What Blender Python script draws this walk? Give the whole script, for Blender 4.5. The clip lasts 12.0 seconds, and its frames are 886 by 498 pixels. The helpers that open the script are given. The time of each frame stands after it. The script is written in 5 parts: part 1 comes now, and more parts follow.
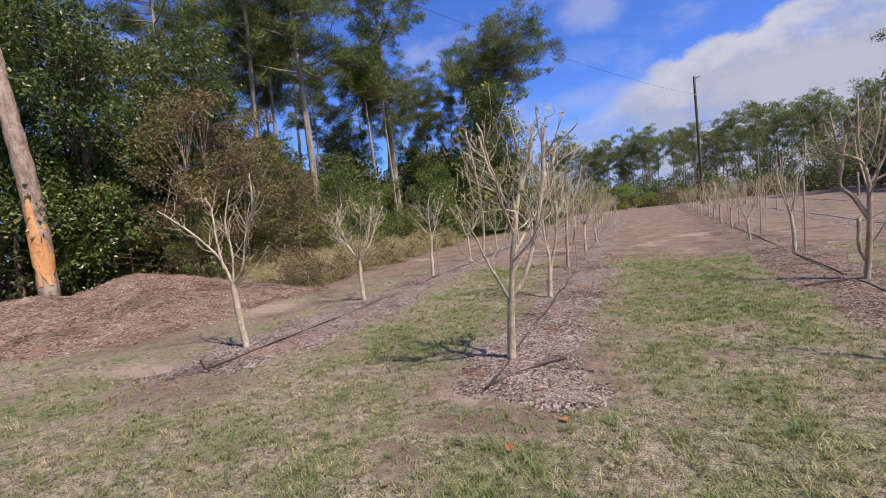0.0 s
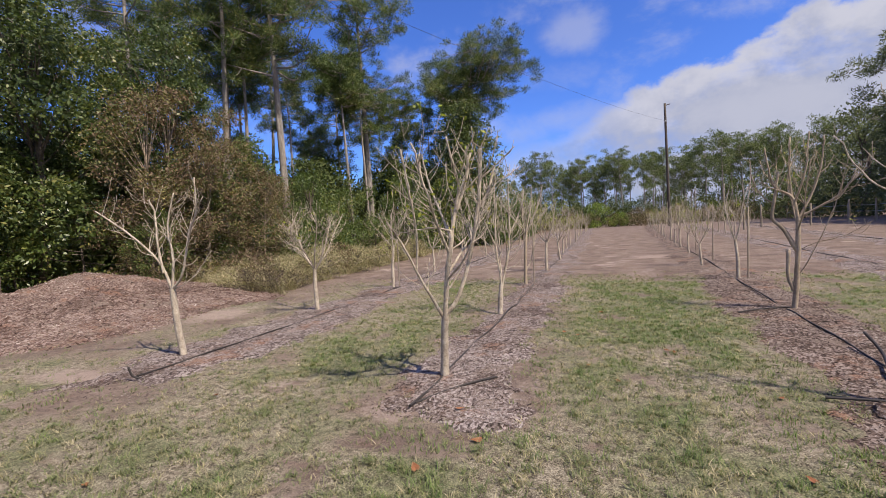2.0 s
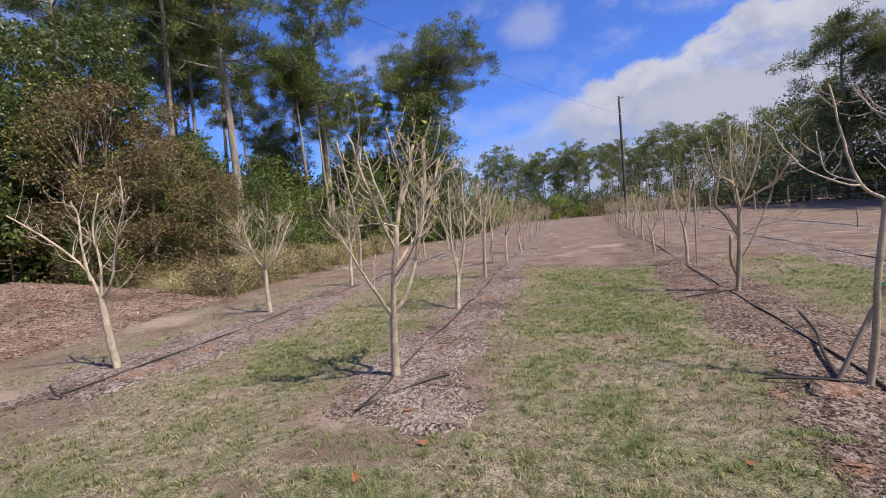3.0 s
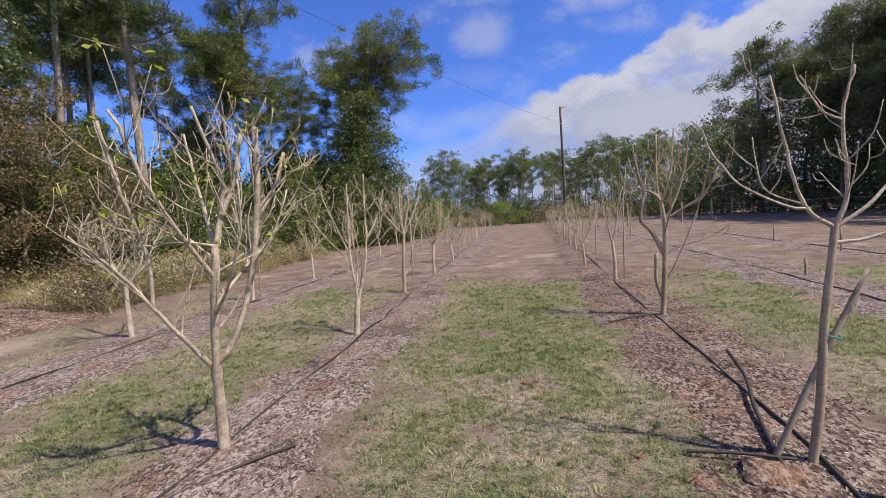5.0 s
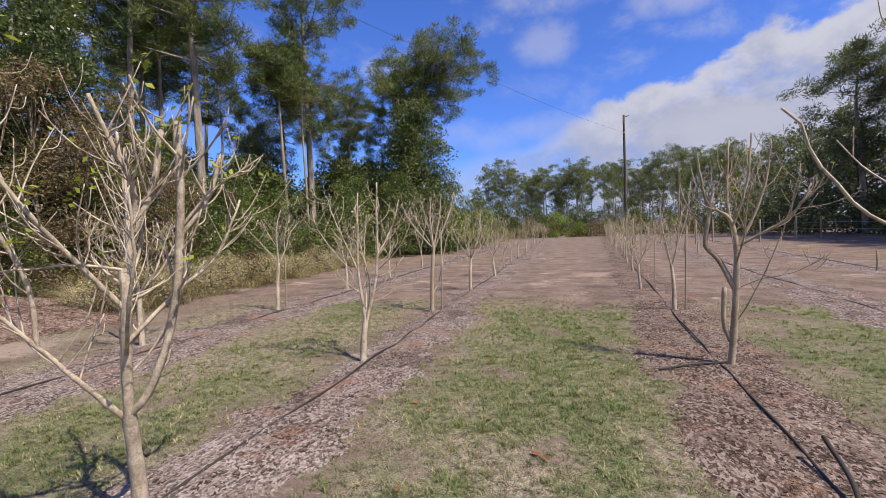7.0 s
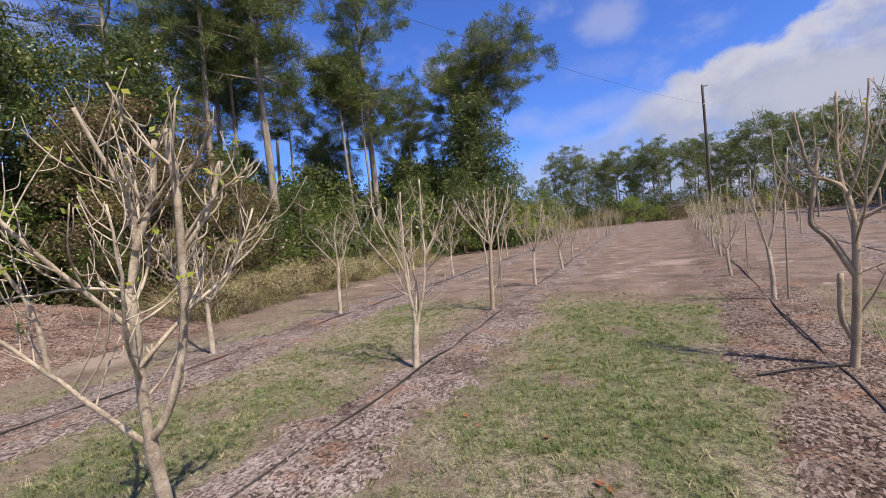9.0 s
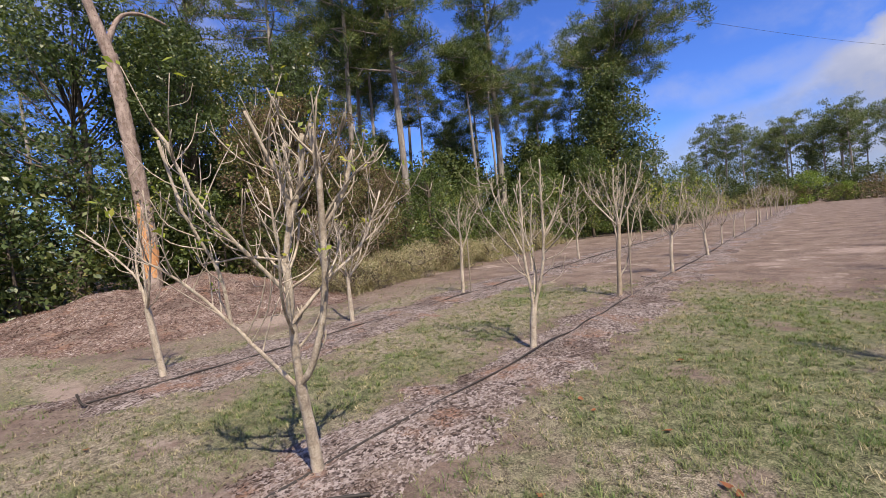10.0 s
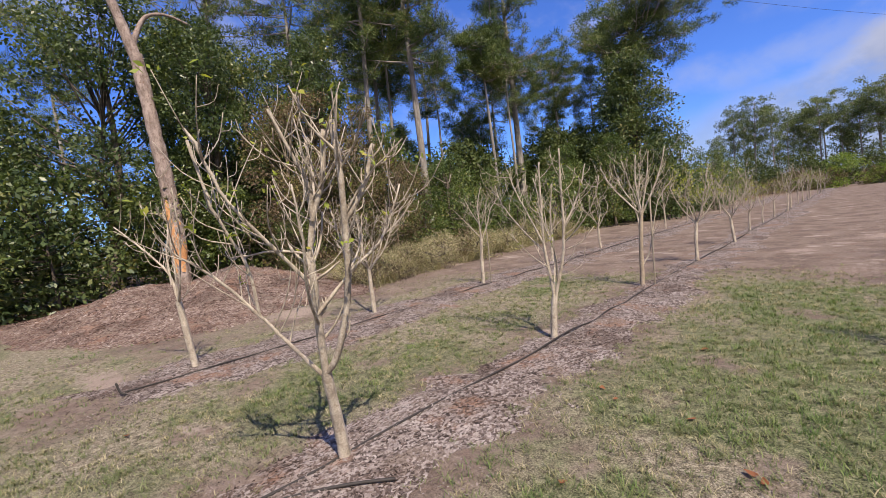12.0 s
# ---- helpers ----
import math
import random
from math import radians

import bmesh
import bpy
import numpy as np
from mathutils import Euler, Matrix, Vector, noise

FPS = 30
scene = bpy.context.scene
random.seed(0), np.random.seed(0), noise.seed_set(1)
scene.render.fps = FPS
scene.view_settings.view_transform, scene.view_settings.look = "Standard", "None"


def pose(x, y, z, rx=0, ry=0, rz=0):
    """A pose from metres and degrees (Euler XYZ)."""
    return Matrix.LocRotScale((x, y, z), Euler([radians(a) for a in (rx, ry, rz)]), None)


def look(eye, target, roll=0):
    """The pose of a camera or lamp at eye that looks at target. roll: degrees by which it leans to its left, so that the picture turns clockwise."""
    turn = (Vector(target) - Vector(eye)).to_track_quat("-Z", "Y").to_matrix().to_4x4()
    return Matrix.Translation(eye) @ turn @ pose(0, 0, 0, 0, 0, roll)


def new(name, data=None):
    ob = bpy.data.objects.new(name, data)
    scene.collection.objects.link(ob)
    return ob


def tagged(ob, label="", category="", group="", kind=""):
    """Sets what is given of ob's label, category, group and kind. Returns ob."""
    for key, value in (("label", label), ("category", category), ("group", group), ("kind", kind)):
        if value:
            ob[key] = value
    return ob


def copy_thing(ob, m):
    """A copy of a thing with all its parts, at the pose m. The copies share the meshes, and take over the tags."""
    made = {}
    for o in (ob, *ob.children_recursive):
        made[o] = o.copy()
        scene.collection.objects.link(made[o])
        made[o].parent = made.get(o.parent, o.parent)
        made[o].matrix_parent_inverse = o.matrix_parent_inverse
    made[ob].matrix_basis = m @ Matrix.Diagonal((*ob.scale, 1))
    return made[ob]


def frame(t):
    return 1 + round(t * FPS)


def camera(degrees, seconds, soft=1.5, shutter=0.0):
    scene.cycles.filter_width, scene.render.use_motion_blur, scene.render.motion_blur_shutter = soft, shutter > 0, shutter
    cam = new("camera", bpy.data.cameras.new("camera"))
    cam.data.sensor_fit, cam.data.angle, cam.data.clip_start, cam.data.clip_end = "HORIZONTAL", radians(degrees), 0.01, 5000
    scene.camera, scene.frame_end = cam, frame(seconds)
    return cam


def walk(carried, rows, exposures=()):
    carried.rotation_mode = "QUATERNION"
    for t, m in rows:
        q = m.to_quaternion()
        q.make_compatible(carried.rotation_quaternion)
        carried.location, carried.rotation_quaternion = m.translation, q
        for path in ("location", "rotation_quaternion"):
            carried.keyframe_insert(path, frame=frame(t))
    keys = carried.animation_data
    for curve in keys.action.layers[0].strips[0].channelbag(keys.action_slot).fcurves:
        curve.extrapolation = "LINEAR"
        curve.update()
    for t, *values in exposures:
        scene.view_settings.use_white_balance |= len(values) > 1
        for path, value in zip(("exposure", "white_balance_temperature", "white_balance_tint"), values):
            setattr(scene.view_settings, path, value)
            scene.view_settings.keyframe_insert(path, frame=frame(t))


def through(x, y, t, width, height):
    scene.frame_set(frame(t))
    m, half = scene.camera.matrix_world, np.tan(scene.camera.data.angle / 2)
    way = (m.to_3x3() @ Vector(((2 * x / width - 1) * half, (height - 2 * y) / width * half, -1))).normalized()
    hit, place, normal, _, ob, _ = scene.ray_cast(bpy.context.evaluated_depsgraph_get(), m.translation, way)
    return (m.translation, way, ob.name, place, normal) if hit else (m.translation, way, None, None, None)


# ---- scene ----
# ---- camera ----
cam = camera(91.3, 12.0, 0.45)
PATH = [
    (0, (-0.232, 0.435, 1.45), (-0.966, 2.29, 1.307), -6.2),
    (0.5, (-0.188, 0.445, 1.457), (-0.915, 2.304, 1.336), -5.8),
    (1, (-0.073, 0.502, 1.464), (-0.777, 2.371, 1.352), -5.0),
    (1.5, (0.045, 0.527, 1.475), (-0.625, 2.409, 1.367), -3.7),
    (2, (0.134, 0.539, 1.481), (-0.496, 2.434, 1.375), -3.5),
    (2.5, (0.214, 0.583, 1.47), (-0.396, 2.484, 1.353), -4.0),
    (3, (0.267, 0.716, 1.461), (-0.215, 2.652, 1.321), -5.1),
    (3.2, (0.279, 0.817, 1.468), (-0.148, 2.765, 1.319), -4.7),
    (4.8, (0.684, 1.666, 1.523), (0.394, 3.639, 1.375), -3.8),
    (5, (0.722, 1.785, 1.51), (0.475, 3.765, 1.367), -3.8),
    (5.5, (0.779, 2.102, 1.548), (0.606, 4.094, 1.472), -4.2),
    (6, (0.878, 2.336, 1.565), (0.629, 4.319, 1.502), -4.4),
    (6.5, (1.026, 2.487, 1.568), (0.545, 4.427, 1.506), -1.4),
    (6.7, (1.039, 2.526, 1.578), (0.551, 4.464, 1.498), -1.5),
    (8.3, (1.088, 2.999, 1.567), (0.555, 4.925, 1.479), -6.1),
    (8.5, (1.095, 3.015, 1.563), (0.54, 4.934, 1.472), -6.1),
    (9, (1.165, 3.017, 1.571), (0.37, 4.85, 1.482), -5.7),
    (9.5, (1.246, 3.038, 1.532), (0.123, 4.69, 1.442), -5.5),
    (10, (1.276, 2.985, 1.544), (-0.011, 4.512, 1.432), -5.7),
    (10.5, (1.296, 2.968, 1.542), (-0.012, 4.476, 1.422), -5.5),
    (11, (1.294, 2.956, 1.54), (-0.035, 4.444, 1.411), -5.1),
    (11.5, (1.288, 2.956, 1.548), (-0.059, 4.429, 1.409), -6.0),
    (12, (1.299, 2.958, 1.548), (-0.058, 4.421, 1.405), -6.7),
]
walk(cam, [(t, look(eye, target, roll)) for t, eye, target, roll in PATH], [(0.0, 0.40, 7150, 14), (12.0, 0.40, 7150, 14)])

# ---- world, sun, exposure ----
SUN_EL, SUN_AZ = math.radians(53.5), math.radians(113.0)   # azimuth clockwise from +y


def put(nt, sock, v):
    if isinstance(v, bpy.types.NodeSocket):
        nt.links.new(v, sock)
    else:
        sock.default_value = v


def n_math(nt, op, a, b=0.0, clamp=False):
    n = nt.nodes.new("ShaderNodeMath")
    n.operation, n.use_clamp = op, clamp
    put(nt, n.inputs[0], a)
    put(nt, n.inputs[1], b)
    return n.outputs[0]


def n_range(nt, v, lo, hi, a=0.0, b=1.0):
    n = nt.nodes.new("ShaderNodeMapRange")
    n.interpolation_type = "SMOOTHSTEP"
    for i, x in enumerate((v, lo, hi, a, b)):
        put(nt, n.inputs[i], x)
    return n.outputs[0]


def n_noise(nt, vec, scale, detail=4.0, rough=0.55, distort=0.0):
    n = nt.nodes.new("ShaderNodeTexNoise")
    put(nt, n.inputs["Vector"], vec)
    n.inputs["Scale"].default_value = scale
    n.inputs["Detail"].default_value = detail
    n.inputs["Roughness"].default_value = rough
    n.inputs["Distortion"].default_value = distort
    return n.outputs["Fac"]


def n_mix(nt, fac, a, b, mode="MIX"):
    n = nt.nodes.new("ShaderNodeMix")
    n.data_type, n.blend_type = "RGBA", mode
    put(nt, n.inputs[0], fac)
    put(nt, n.inputs[6], (*a, 1) if isinstance(a, tuple) else a)
    put(nt, n.inputs[7], (*b, 1) if isinstance(b, tuple) else b)
    return n.outputs[2]


def n_ramp(nt, fac, stops):
    n = nt.nodes.new("ShaderNodeValToRGB")
    put(nt, n.inputs[0], fac)
    el = n.color_ramp.elements
    while len(el) < len(stops):
        el.new(0.5)
    for e, (p, c) in zip(el, stops):
        e.position, e.color = p, (*c, 1)
    return n.outputs[0]


def n_stretch(nt, vec, sx, sy, sz):
    n = nt.nodes.new("ShaderNodeVectorMath")
    n.operation = "MULTIPLY"
    put(nt, n.inputs[0], vec)
    n.inputs[1].default_value = (sx, sy, sz)
    return n.outputs[0]


def n_xyz(nt, vec):
    n = nt.nodes.new("ShaderNodeSeparateXYZ")
    put(nt, n.inputs[0], vec)
    return n.outputs


world = bpy.data.worlds.new("sky")
scene.world = world
world.use_nodes = True
wt = world.node_tree
wt.nodes.clear()
sky = wt.nodes.new("ShaderNodeTexSky")
sky.sky_type, sky.sun_disc = "NISHITA", False
sky.sun_elevation, sky.sun_rotation = SUN_EL, SUN_AZ
sky.air_density, sky.dust_density, sky.ozone_density = 1.0, 0.6, 2.2
SKY = 0.064
way = wt.nodes.new("ShaderNodeTexCoord").outputs["Generated"]
wx, wy, wz = n_xyz(wt, way)
az = n_math(wt, "ARCTAN2", wx, wy)
el = n_math(wt, "ARCSINE", wz)
puff = n_noise(wt, n_stretch(wt, way, 1, 1, 1.3), 9.0, 8.0, 0.58, 0.15)
soft_puff = n_noise(wt, n_stretch(wt, way, 1, 1, 1.5), 4.2, 7.0, 0.6, 0.15)
az_c = n_math(wt, "MINIMUM", n_math(wt, "MAXIMUM", az, -0.7), 0.75)
top = n_math(wt, "ADD", 0.225, n_math(wt, "MULTIPLY", az_c, 0.27))
below = n_math(wt, "SUBTRACT", top, el)                       # how far under the bank's upper edge
edge = n_math(wt, "ADD", below, n_math(wt, "MULTIPLY", n_math(wt, "SUBTRACT", puff, 0.5), 0.12))
thick = n_range(wt, az, -0.14, 0.16, 0.55, 1.0)               # the bank thins out to one side
bank = n_math(wt, "MULTIPLY", n_range(wt, edge, 0.0, n_range(wt, az, -0.1, 0.15, 0.10, 0.022)), thick)
bank = n_math(wt, "MULTIPLY", bank, n_range(wt, soft_puff, 0.30, 0.52, 0.45, 1.0))
wisp = n_math(wt, "MULTIPLY", n_range(wt, soft_puff, 0.50, 0.72), n_range(wt, el, 0.15, 0.40, 0.25, 0.5))
for a0, e0, wa, we, most in ((-0.007, 0.385, 0.07, 0.055, 0.4), (0.03, 0.475, 0.13, 0.05, 0.6), (0.27, 0.425, 0.11, 0.035, 0.5), (-0.05, 0.30, 0.10, 0.03, 0.28), (-0.10, 0.21, 0.22, 0.035, 0.35)):
    ra = n_math(wt, "DIVIDE", n_math(wt, "SUBTRACT", az, a0), wa)
    re_ = n_math(wt, "DIVIDE", n_math(wt, "SUBTRACT", el, e0), we)
    near = n_math(wt, "SUBTRACT", 1.0, n_math(wt, "ADD", n_math(wt, "MULTIPLY", ra, ra), n_math(wt, "MULTIPLY", re_, re_)))
    near = n_math(wt, "ADD", near, n_math(wt, "MULTIPLY", n_math(wt, "SUBTRACT", n_math(wt, "ADD", puff, soft_puff), 1.0), 4.2))
    wisp = n_math(wt, "MAXIMUM", wisp, n_range(wt, near, -0.6, 1.8, 0.0, most))      # small loose clouds above the bank
behind = n_math(wt, "MULTIPLY", n_range(wt, soft_puff, 0.38, 0.60), n_range(wt, wy, 0.05, -0.45, 0.0, 0.9))   # unseen broken cloud added behind the view to make the blue fill light neutral
cloud = n_math(wt, "MAXIMUM", n_math(wt, "MAXIMUM", bank, wisp), behind)
shade = n_range(wt, n_math(wt, "ADD", edge, n_math(wt, "MULTIPLY", n_math(wt, "SUBTRACT", puff, 0.5), 0.35)), 0.0, 0.11)
shade = n_math(wt, "MULTIPLY", shade, n_range(wt, soft_puff, 0.36, 0.62, 1.0, 0.45))
cloud_col = n_mix(wt, shade, (0.43, 0.47, 0.585), (0.27, 0.32, 0.465))
scaled = n_mix(wt, 1.0, sky.outputs[0], (SKY * 0.66, SKY * 1.18, SKY * 2.5), "MULTIPLY")
bg = wt.nodes.new("ShaderNodeBackground")
put(wt, bg.inputs[0], n_mix(wt, cloud, scaled, cloud_col))
bg.inputs[1].default_value = 1.0
wt.links.new(bg.outputs[0], wt.nodes.new("ShaderNodeOutputWorld").inputs[0])

sun = new("sun", bpy.data.lights.new("sun", "SUN"))
sun.data.energy, sun.data.angle, sun.data.color = 5.0, math.radians(0.55), (1.0, 0.93, 0.80)
to_sun = Vector((math.sin(SUN_AZ) * math.cos(SUN_EL), math.cos(SUN_AZ) * math.cos(SUN_EL), math.sin(SUN_EL)))
sun.matrix_world = look(to_sun * 60, (0, 0, 0))


# ---- materials ----
def begin(name):
    m = bpy.data.materials.new(name)
    m.use_nodes = True
    nt = m.node_tree
    nt.nodes.clear()
    return m, nt


def place(nt):
    return nt.nodes.new("ShaderNodeNewGeometry").outputs["Position"]


def own(nt):
    return nt.nodes.new("ShaderNodeTexCoord").outputs["Object"]


def island(nt):
    return nt.nodes.new("ShaderNodeNewGeometry").outputs["Random Per Island"]


def surface(nt, colour, rough=0.9, height=None, bump=0.3, dist=0.02, gloss=0.3):
    p = nt.nodes.new("ShaderNodeBsdfPrincipled")
    put(nt, p.inputs["Base Color"], (*colour, 1) if isinstance(colour, tuple) else colour)
    put(nt, p.inputs["Roughness"], rough)
    p.inputs["Specular IOR Level"].default_value = gloss
    if height is not None:
        b = nt.nodes.new("ShaderNodeBump")
        b.inputs["Strength"].default_value, b.inputs["Distance"].default_value = bump, dist
        put(nt, b.inputs["Height"], height)
        nt.links.new(b.outputs[0], p.inputs["Normal"])
    nt.links.new(p.outputs[0], nt.nodes.new("ShaderNodeOutputMaterial").inputs[0])
    return p


def leafy(name, stops, through=0.35, rough=0.45, gloss=0.35, patch=1.2, clump=0.0):
    """Leaves and blades: a colour for each one, light that shines through, a thin gloss."""
    m, nt = begin(name)
    f = n_math(nt, "ADD", n_math(nt, "MULTIPLY", island(nt), 0.65), n_math(nt, "MULTIPLY", n_range(nt, n_noise(nt, place(nt), patch, 2.0), 0.3, 0.7), 0.35))
    if clump:
        f = n_math(nt, "ADD", n_math(nt, "MULTIPLY", f, 0.55), n_math(nt, "MULTIPLY", n_range(nt, n_noise(nt, place(nt), clump, 3.0, 0.6), 0.34, 0.66), 0.45))
    col = n_ramp(nt, f, stops)
    p = nt.nodes.new("ShaderNodeBsdfPrincipled")
    put(nt, p.inputs["Base Color"], col)
    p.inputs["Roughness"].default_value, p.inputs["Specular IOR Level"].default_value = rough, gloss
    t = nt.nodes.new("ShaderNodeBsdfTranslucent")
    put(nt, t.inputs[0], n_mix(nt, 1.0, col, (1.15, 1.2, 0.6), "MULTIPLY"))
    mx = nt.nodes.new("ShaderNodeMixShader")
    mx.inputs[0].default_value = through
    nt.links.new(p.outputs[0], mx.inputs[1])
    nt.links.new(t.outputs[0], mx.inputs[2])
    nt.links.new(mx.outputs[0], nt.nodes.new("ShaderNodeOutputMaterial").inputs[0])
    return m


def bark(name, dark, light, scale=6.0, stretch=0.25, bump=0.6, dist=0.02, spots=None):
    m, nt = begin(name)
    v = n_stretch(nt, own(nt), 1, 1, stretch)
    a, b = n_noise(nt, v, scale, 5.0, 0.65), n_noise(nt, own(nt), scale * 6, 3.0)
    f = n_math(nt, "ADD", n_math(nt, "MULTIPLY", a, 0.7), n_math(nt, "MULTIPLY", b, 0.3))
    col = n_ramp(nt, f, [(0.32, dark), (0.62, light)])
    if spots:
        col = n_mix(nt, n_range(nt, n_noise(nt, own(nt), scale * 1.7, 4.0), 0.56, 0.68), col, spots)
    surface(nt, col, 0.9, f, bump, dist, 0.2)
    return m


def ground_material():
    """Thatch, green patches and bare soil; the layers follow the cover stored on the sheet."""
    m, nt = begin("ground")
    at = nt.nodes.new("ShaderNodeAttribute")
    at.attribute_name = "cover"
    n = nt.nodes.new("ShaderNodeSeparateColor")
    nt.links.new(at.outputs["Color"], n.inputs[0])
    green, bare, litter = n.outputs[0], n.outputs[1], n.outputs[2]
    p = place(nt)
    fine, mid, big = n_noise(nt, p, 95.0, 4.0, 0.7), n_noise(nt, p, 16.0, 5.0, 0.65), n_noise(nt, p, 1.6, 5.0, 0.6)
    thatch = n_ramp(nt, n_math(nt, "ADD", n_math(nt, "MULTIPLY", fine, 0.6), n_math(nt, "MULTIPLY", mid, 0.4)), [(0.40, (0.05, 0.041, 0.03)), (0.5, (0.19, 0.163, 0.118)), (0.60, (0.42, 0.37, 0.28))])
    grassy = n_ramp(nt, n_math(nt, "ADD", n_math(nt, "MULTIPLY", fine, 0.6), n_math(nt, "MULTIPLY", mid, 0.4)), [(0.40, (0.03, 0.035, 0.018)), (0.5, (0.12, 0.128, 0.068)), (0.61, (0.30, 0.29, 0.175))])
    soil = n_ramp(nt, n_math(nt, "ADD", n_math(nt, "MULTIPLY", n_math(nt, "ADD", mid, fine), 0.35), n_math(nt, "MULTIPLY", big, 0.3)), [(0.36, (0.075, 0.055, 0.045)), (0.45, (0.155, 0.116, 0.095)), (0.54, (0.215, 0.165, 0.137)), (0.64, (0.34, 0.275, 0.235))])
    g = n_range(nt, n_math(nt, "ADD", green, n_math(nt, "MULTIPLY", n_math(nt, "SUBTRACT", mid, 0.5), 0.7)), 0.3, 0.7)
    b = n_range(nt, n_math(nt, "ADD", bare, n_math(nt, "MULTIPLY", n_math(nt, "SUBTRACT", mid, 0.5), 0.9)), 0.3, 0.75)
    col = n_mix(nt, b, n_mix(nt, g, thatch, grassy), soil)
    dirt = n_range(nt, n_noise(nt, p, 3.4, 6.0, 0.7), 0.56, 0.72)
    col = n_mix(nt, n_math(nt, "MULTIPLY", dirt, 0.75), col, n_ramp(nt, fine, [(0.35, (0.10, 0.062, 0.048)), (0.65, (0.27, 0.19, 0.155))]))
    pale = n_range(nt, n_noise(nt, n_stretch(nt, p, 0.6, 1.0, 1.0), 0.9, 8.0, 0.72), 0.55, 0.66)
    col = n_mix(nt, n_math(nt, "MULTIPLY", pale, n_math(nt, "MULTIPLY", b, 0.75)), col, (0.42, 0.35, 0.30))
    mottle = n_range(nt, n_noise(nt, p, 1.15, 9.0, 0.72), 0.47, 0.58)
    col = n_mix(nt, n_math(nt, "MULTIPLY", mottle, n_math(nt, "MULTIPLY", b, 0.8)), col, n_ramp(nt, fine, [(0.35, (0.06, 0.043, 0.036)), (0.65, (0.165, 0.122, 0.10))]))
    red = n_range(nt, n_noise(nt, p, 2.3, 7.0, 0.7), 0.52, 0.66)
    col = n_mix(nt, n_math(nt, "MULTIPLY", red, n_math(nt, "MULTIPLY", b, 0.6)), col, n_ramp(nt, fine, [(0.35, (0.12, 0.075, 0.057)), (0.65, (0.30, 0.205, 0.165))]))
    col = n_mix(nt, n_range(nt, litter, 0.2, 0.8), col, n_ramp(nt, fine, [(0.35, (0.05, 0.035, 0.02)), (0.65, (0.20, 0.13, 0.08))]))
    open_sand = n_range(nt, n_math(nt, "ADD", at.outputs["Alpha"], n_math(nt, "MULTIPLY", n_math(nt, "SUBTRACT", n_noise(nt, p, 5.0, 6.0, 0.7), 0.5), 1.6)), 0.35, 0.95)
    col = n_mix(nt, n_math(nt, "MULTIPLY", open_sand, 0.85), col, n_ramp(nt, fine, [(0.3, (0.21, 0.155, 0.128)), (0.7, (0.41, 0.33, 0.285))]))
    surface(nt, col, 0.95, n_math(nt, "ADD", n_math(nt, "MULTIPLY", fine, 0.5), mid), 0.8, 0.03, 0.15)
    return m


def chip_bed(name, a, b, c):
    m, nt = begin(name)
    p = place(nt)
    v = nt.nodes.new("ShaderNodeTexVoronoi")
    put(nt, v.inputs["Vector"], n_stretch(nt, p, 1, 0.55, 1))
    v.inputs["Scale"].default_value = 55.0
    tone = nt.nodes.new("ShaderNodeSeparateColor")
    nt.links.new(v.outputs["Color"], tone.inputs[0])
    big, fine = n_noise(nt, p, 2.6, 5.0, 0.65), n_noise(nt, p, 60.0, 3.0)
    f = n_math(nt, "ADD", n_math(nt, "MULTIPLY", tone.outputs[0], 0.3), n_math(nt, "ADD", n_math(nt, "MULTIPLY", big, 0.4), n_math(nt, "MULTIPLY", fine, 0.3)))
    col = n_ramp(nt, f, [(0.34, a), (0.48, b), (0.62, c)])
    moist = n_range(nt, n_noise(nt, p, 0.9, 6.0, 0.7), 0.52, 0.64)
    col = n_mix(nt, n_math(nt, "MULTIPLY", moist, 0.6), col, n_ramp(nt, fine, [(0.35, (0.03, 0.02, 0.016)), (0.68, (0.16, 0.11, 0.09))]))
    rust = n_range(nt, n_noise(nt, p, 1.5, 6.0, 0.7), 0.52, 0.66)
    col = n_mix(nt, n_math(nt, "MULTIPLY", rust, 0.75), col, n_ramp(nt, fine, [(0.35, (0.13, 0.065, 0.04)), (0.65, (0.36, 0.21, 0.145))]))
    earth = n_range(nt, n_noise(nt, p, 2.1, 5.0, 0.7), 0.53, 0.66)
    col = n_mix(nt, n_math(nt, "MULTIPLY", earth, 0.85), col, n_ramp(nt, fine, [(0.3, (0.11, 0.082, 0.066)), (0.7, (0.27, 0.215, 0.18))]))
    surface(nt, col, 0.95, n_math(nt, "ADD", tone.outputs[1], fine), 0.9, 0.02, 0.15)
    return m


def chip_loose(name, stops):
    m, nt = begin(name)
    f = n_math(nt, "ADD", n_math(nt, "MULTIPLY", island(nt), 0.55), n_math(nt, "MULTIPLY", n_range(nt, n_noise(nt, place(nt), 0.9, 6.0, 0.7), 0.66, 0.38), 0.45))
    surface(nt, n_ramp(nt, f, stops), 0.9, n_noise(nt, place(nt), 120.0), 0.4, 0.004, 0.2)
    return m


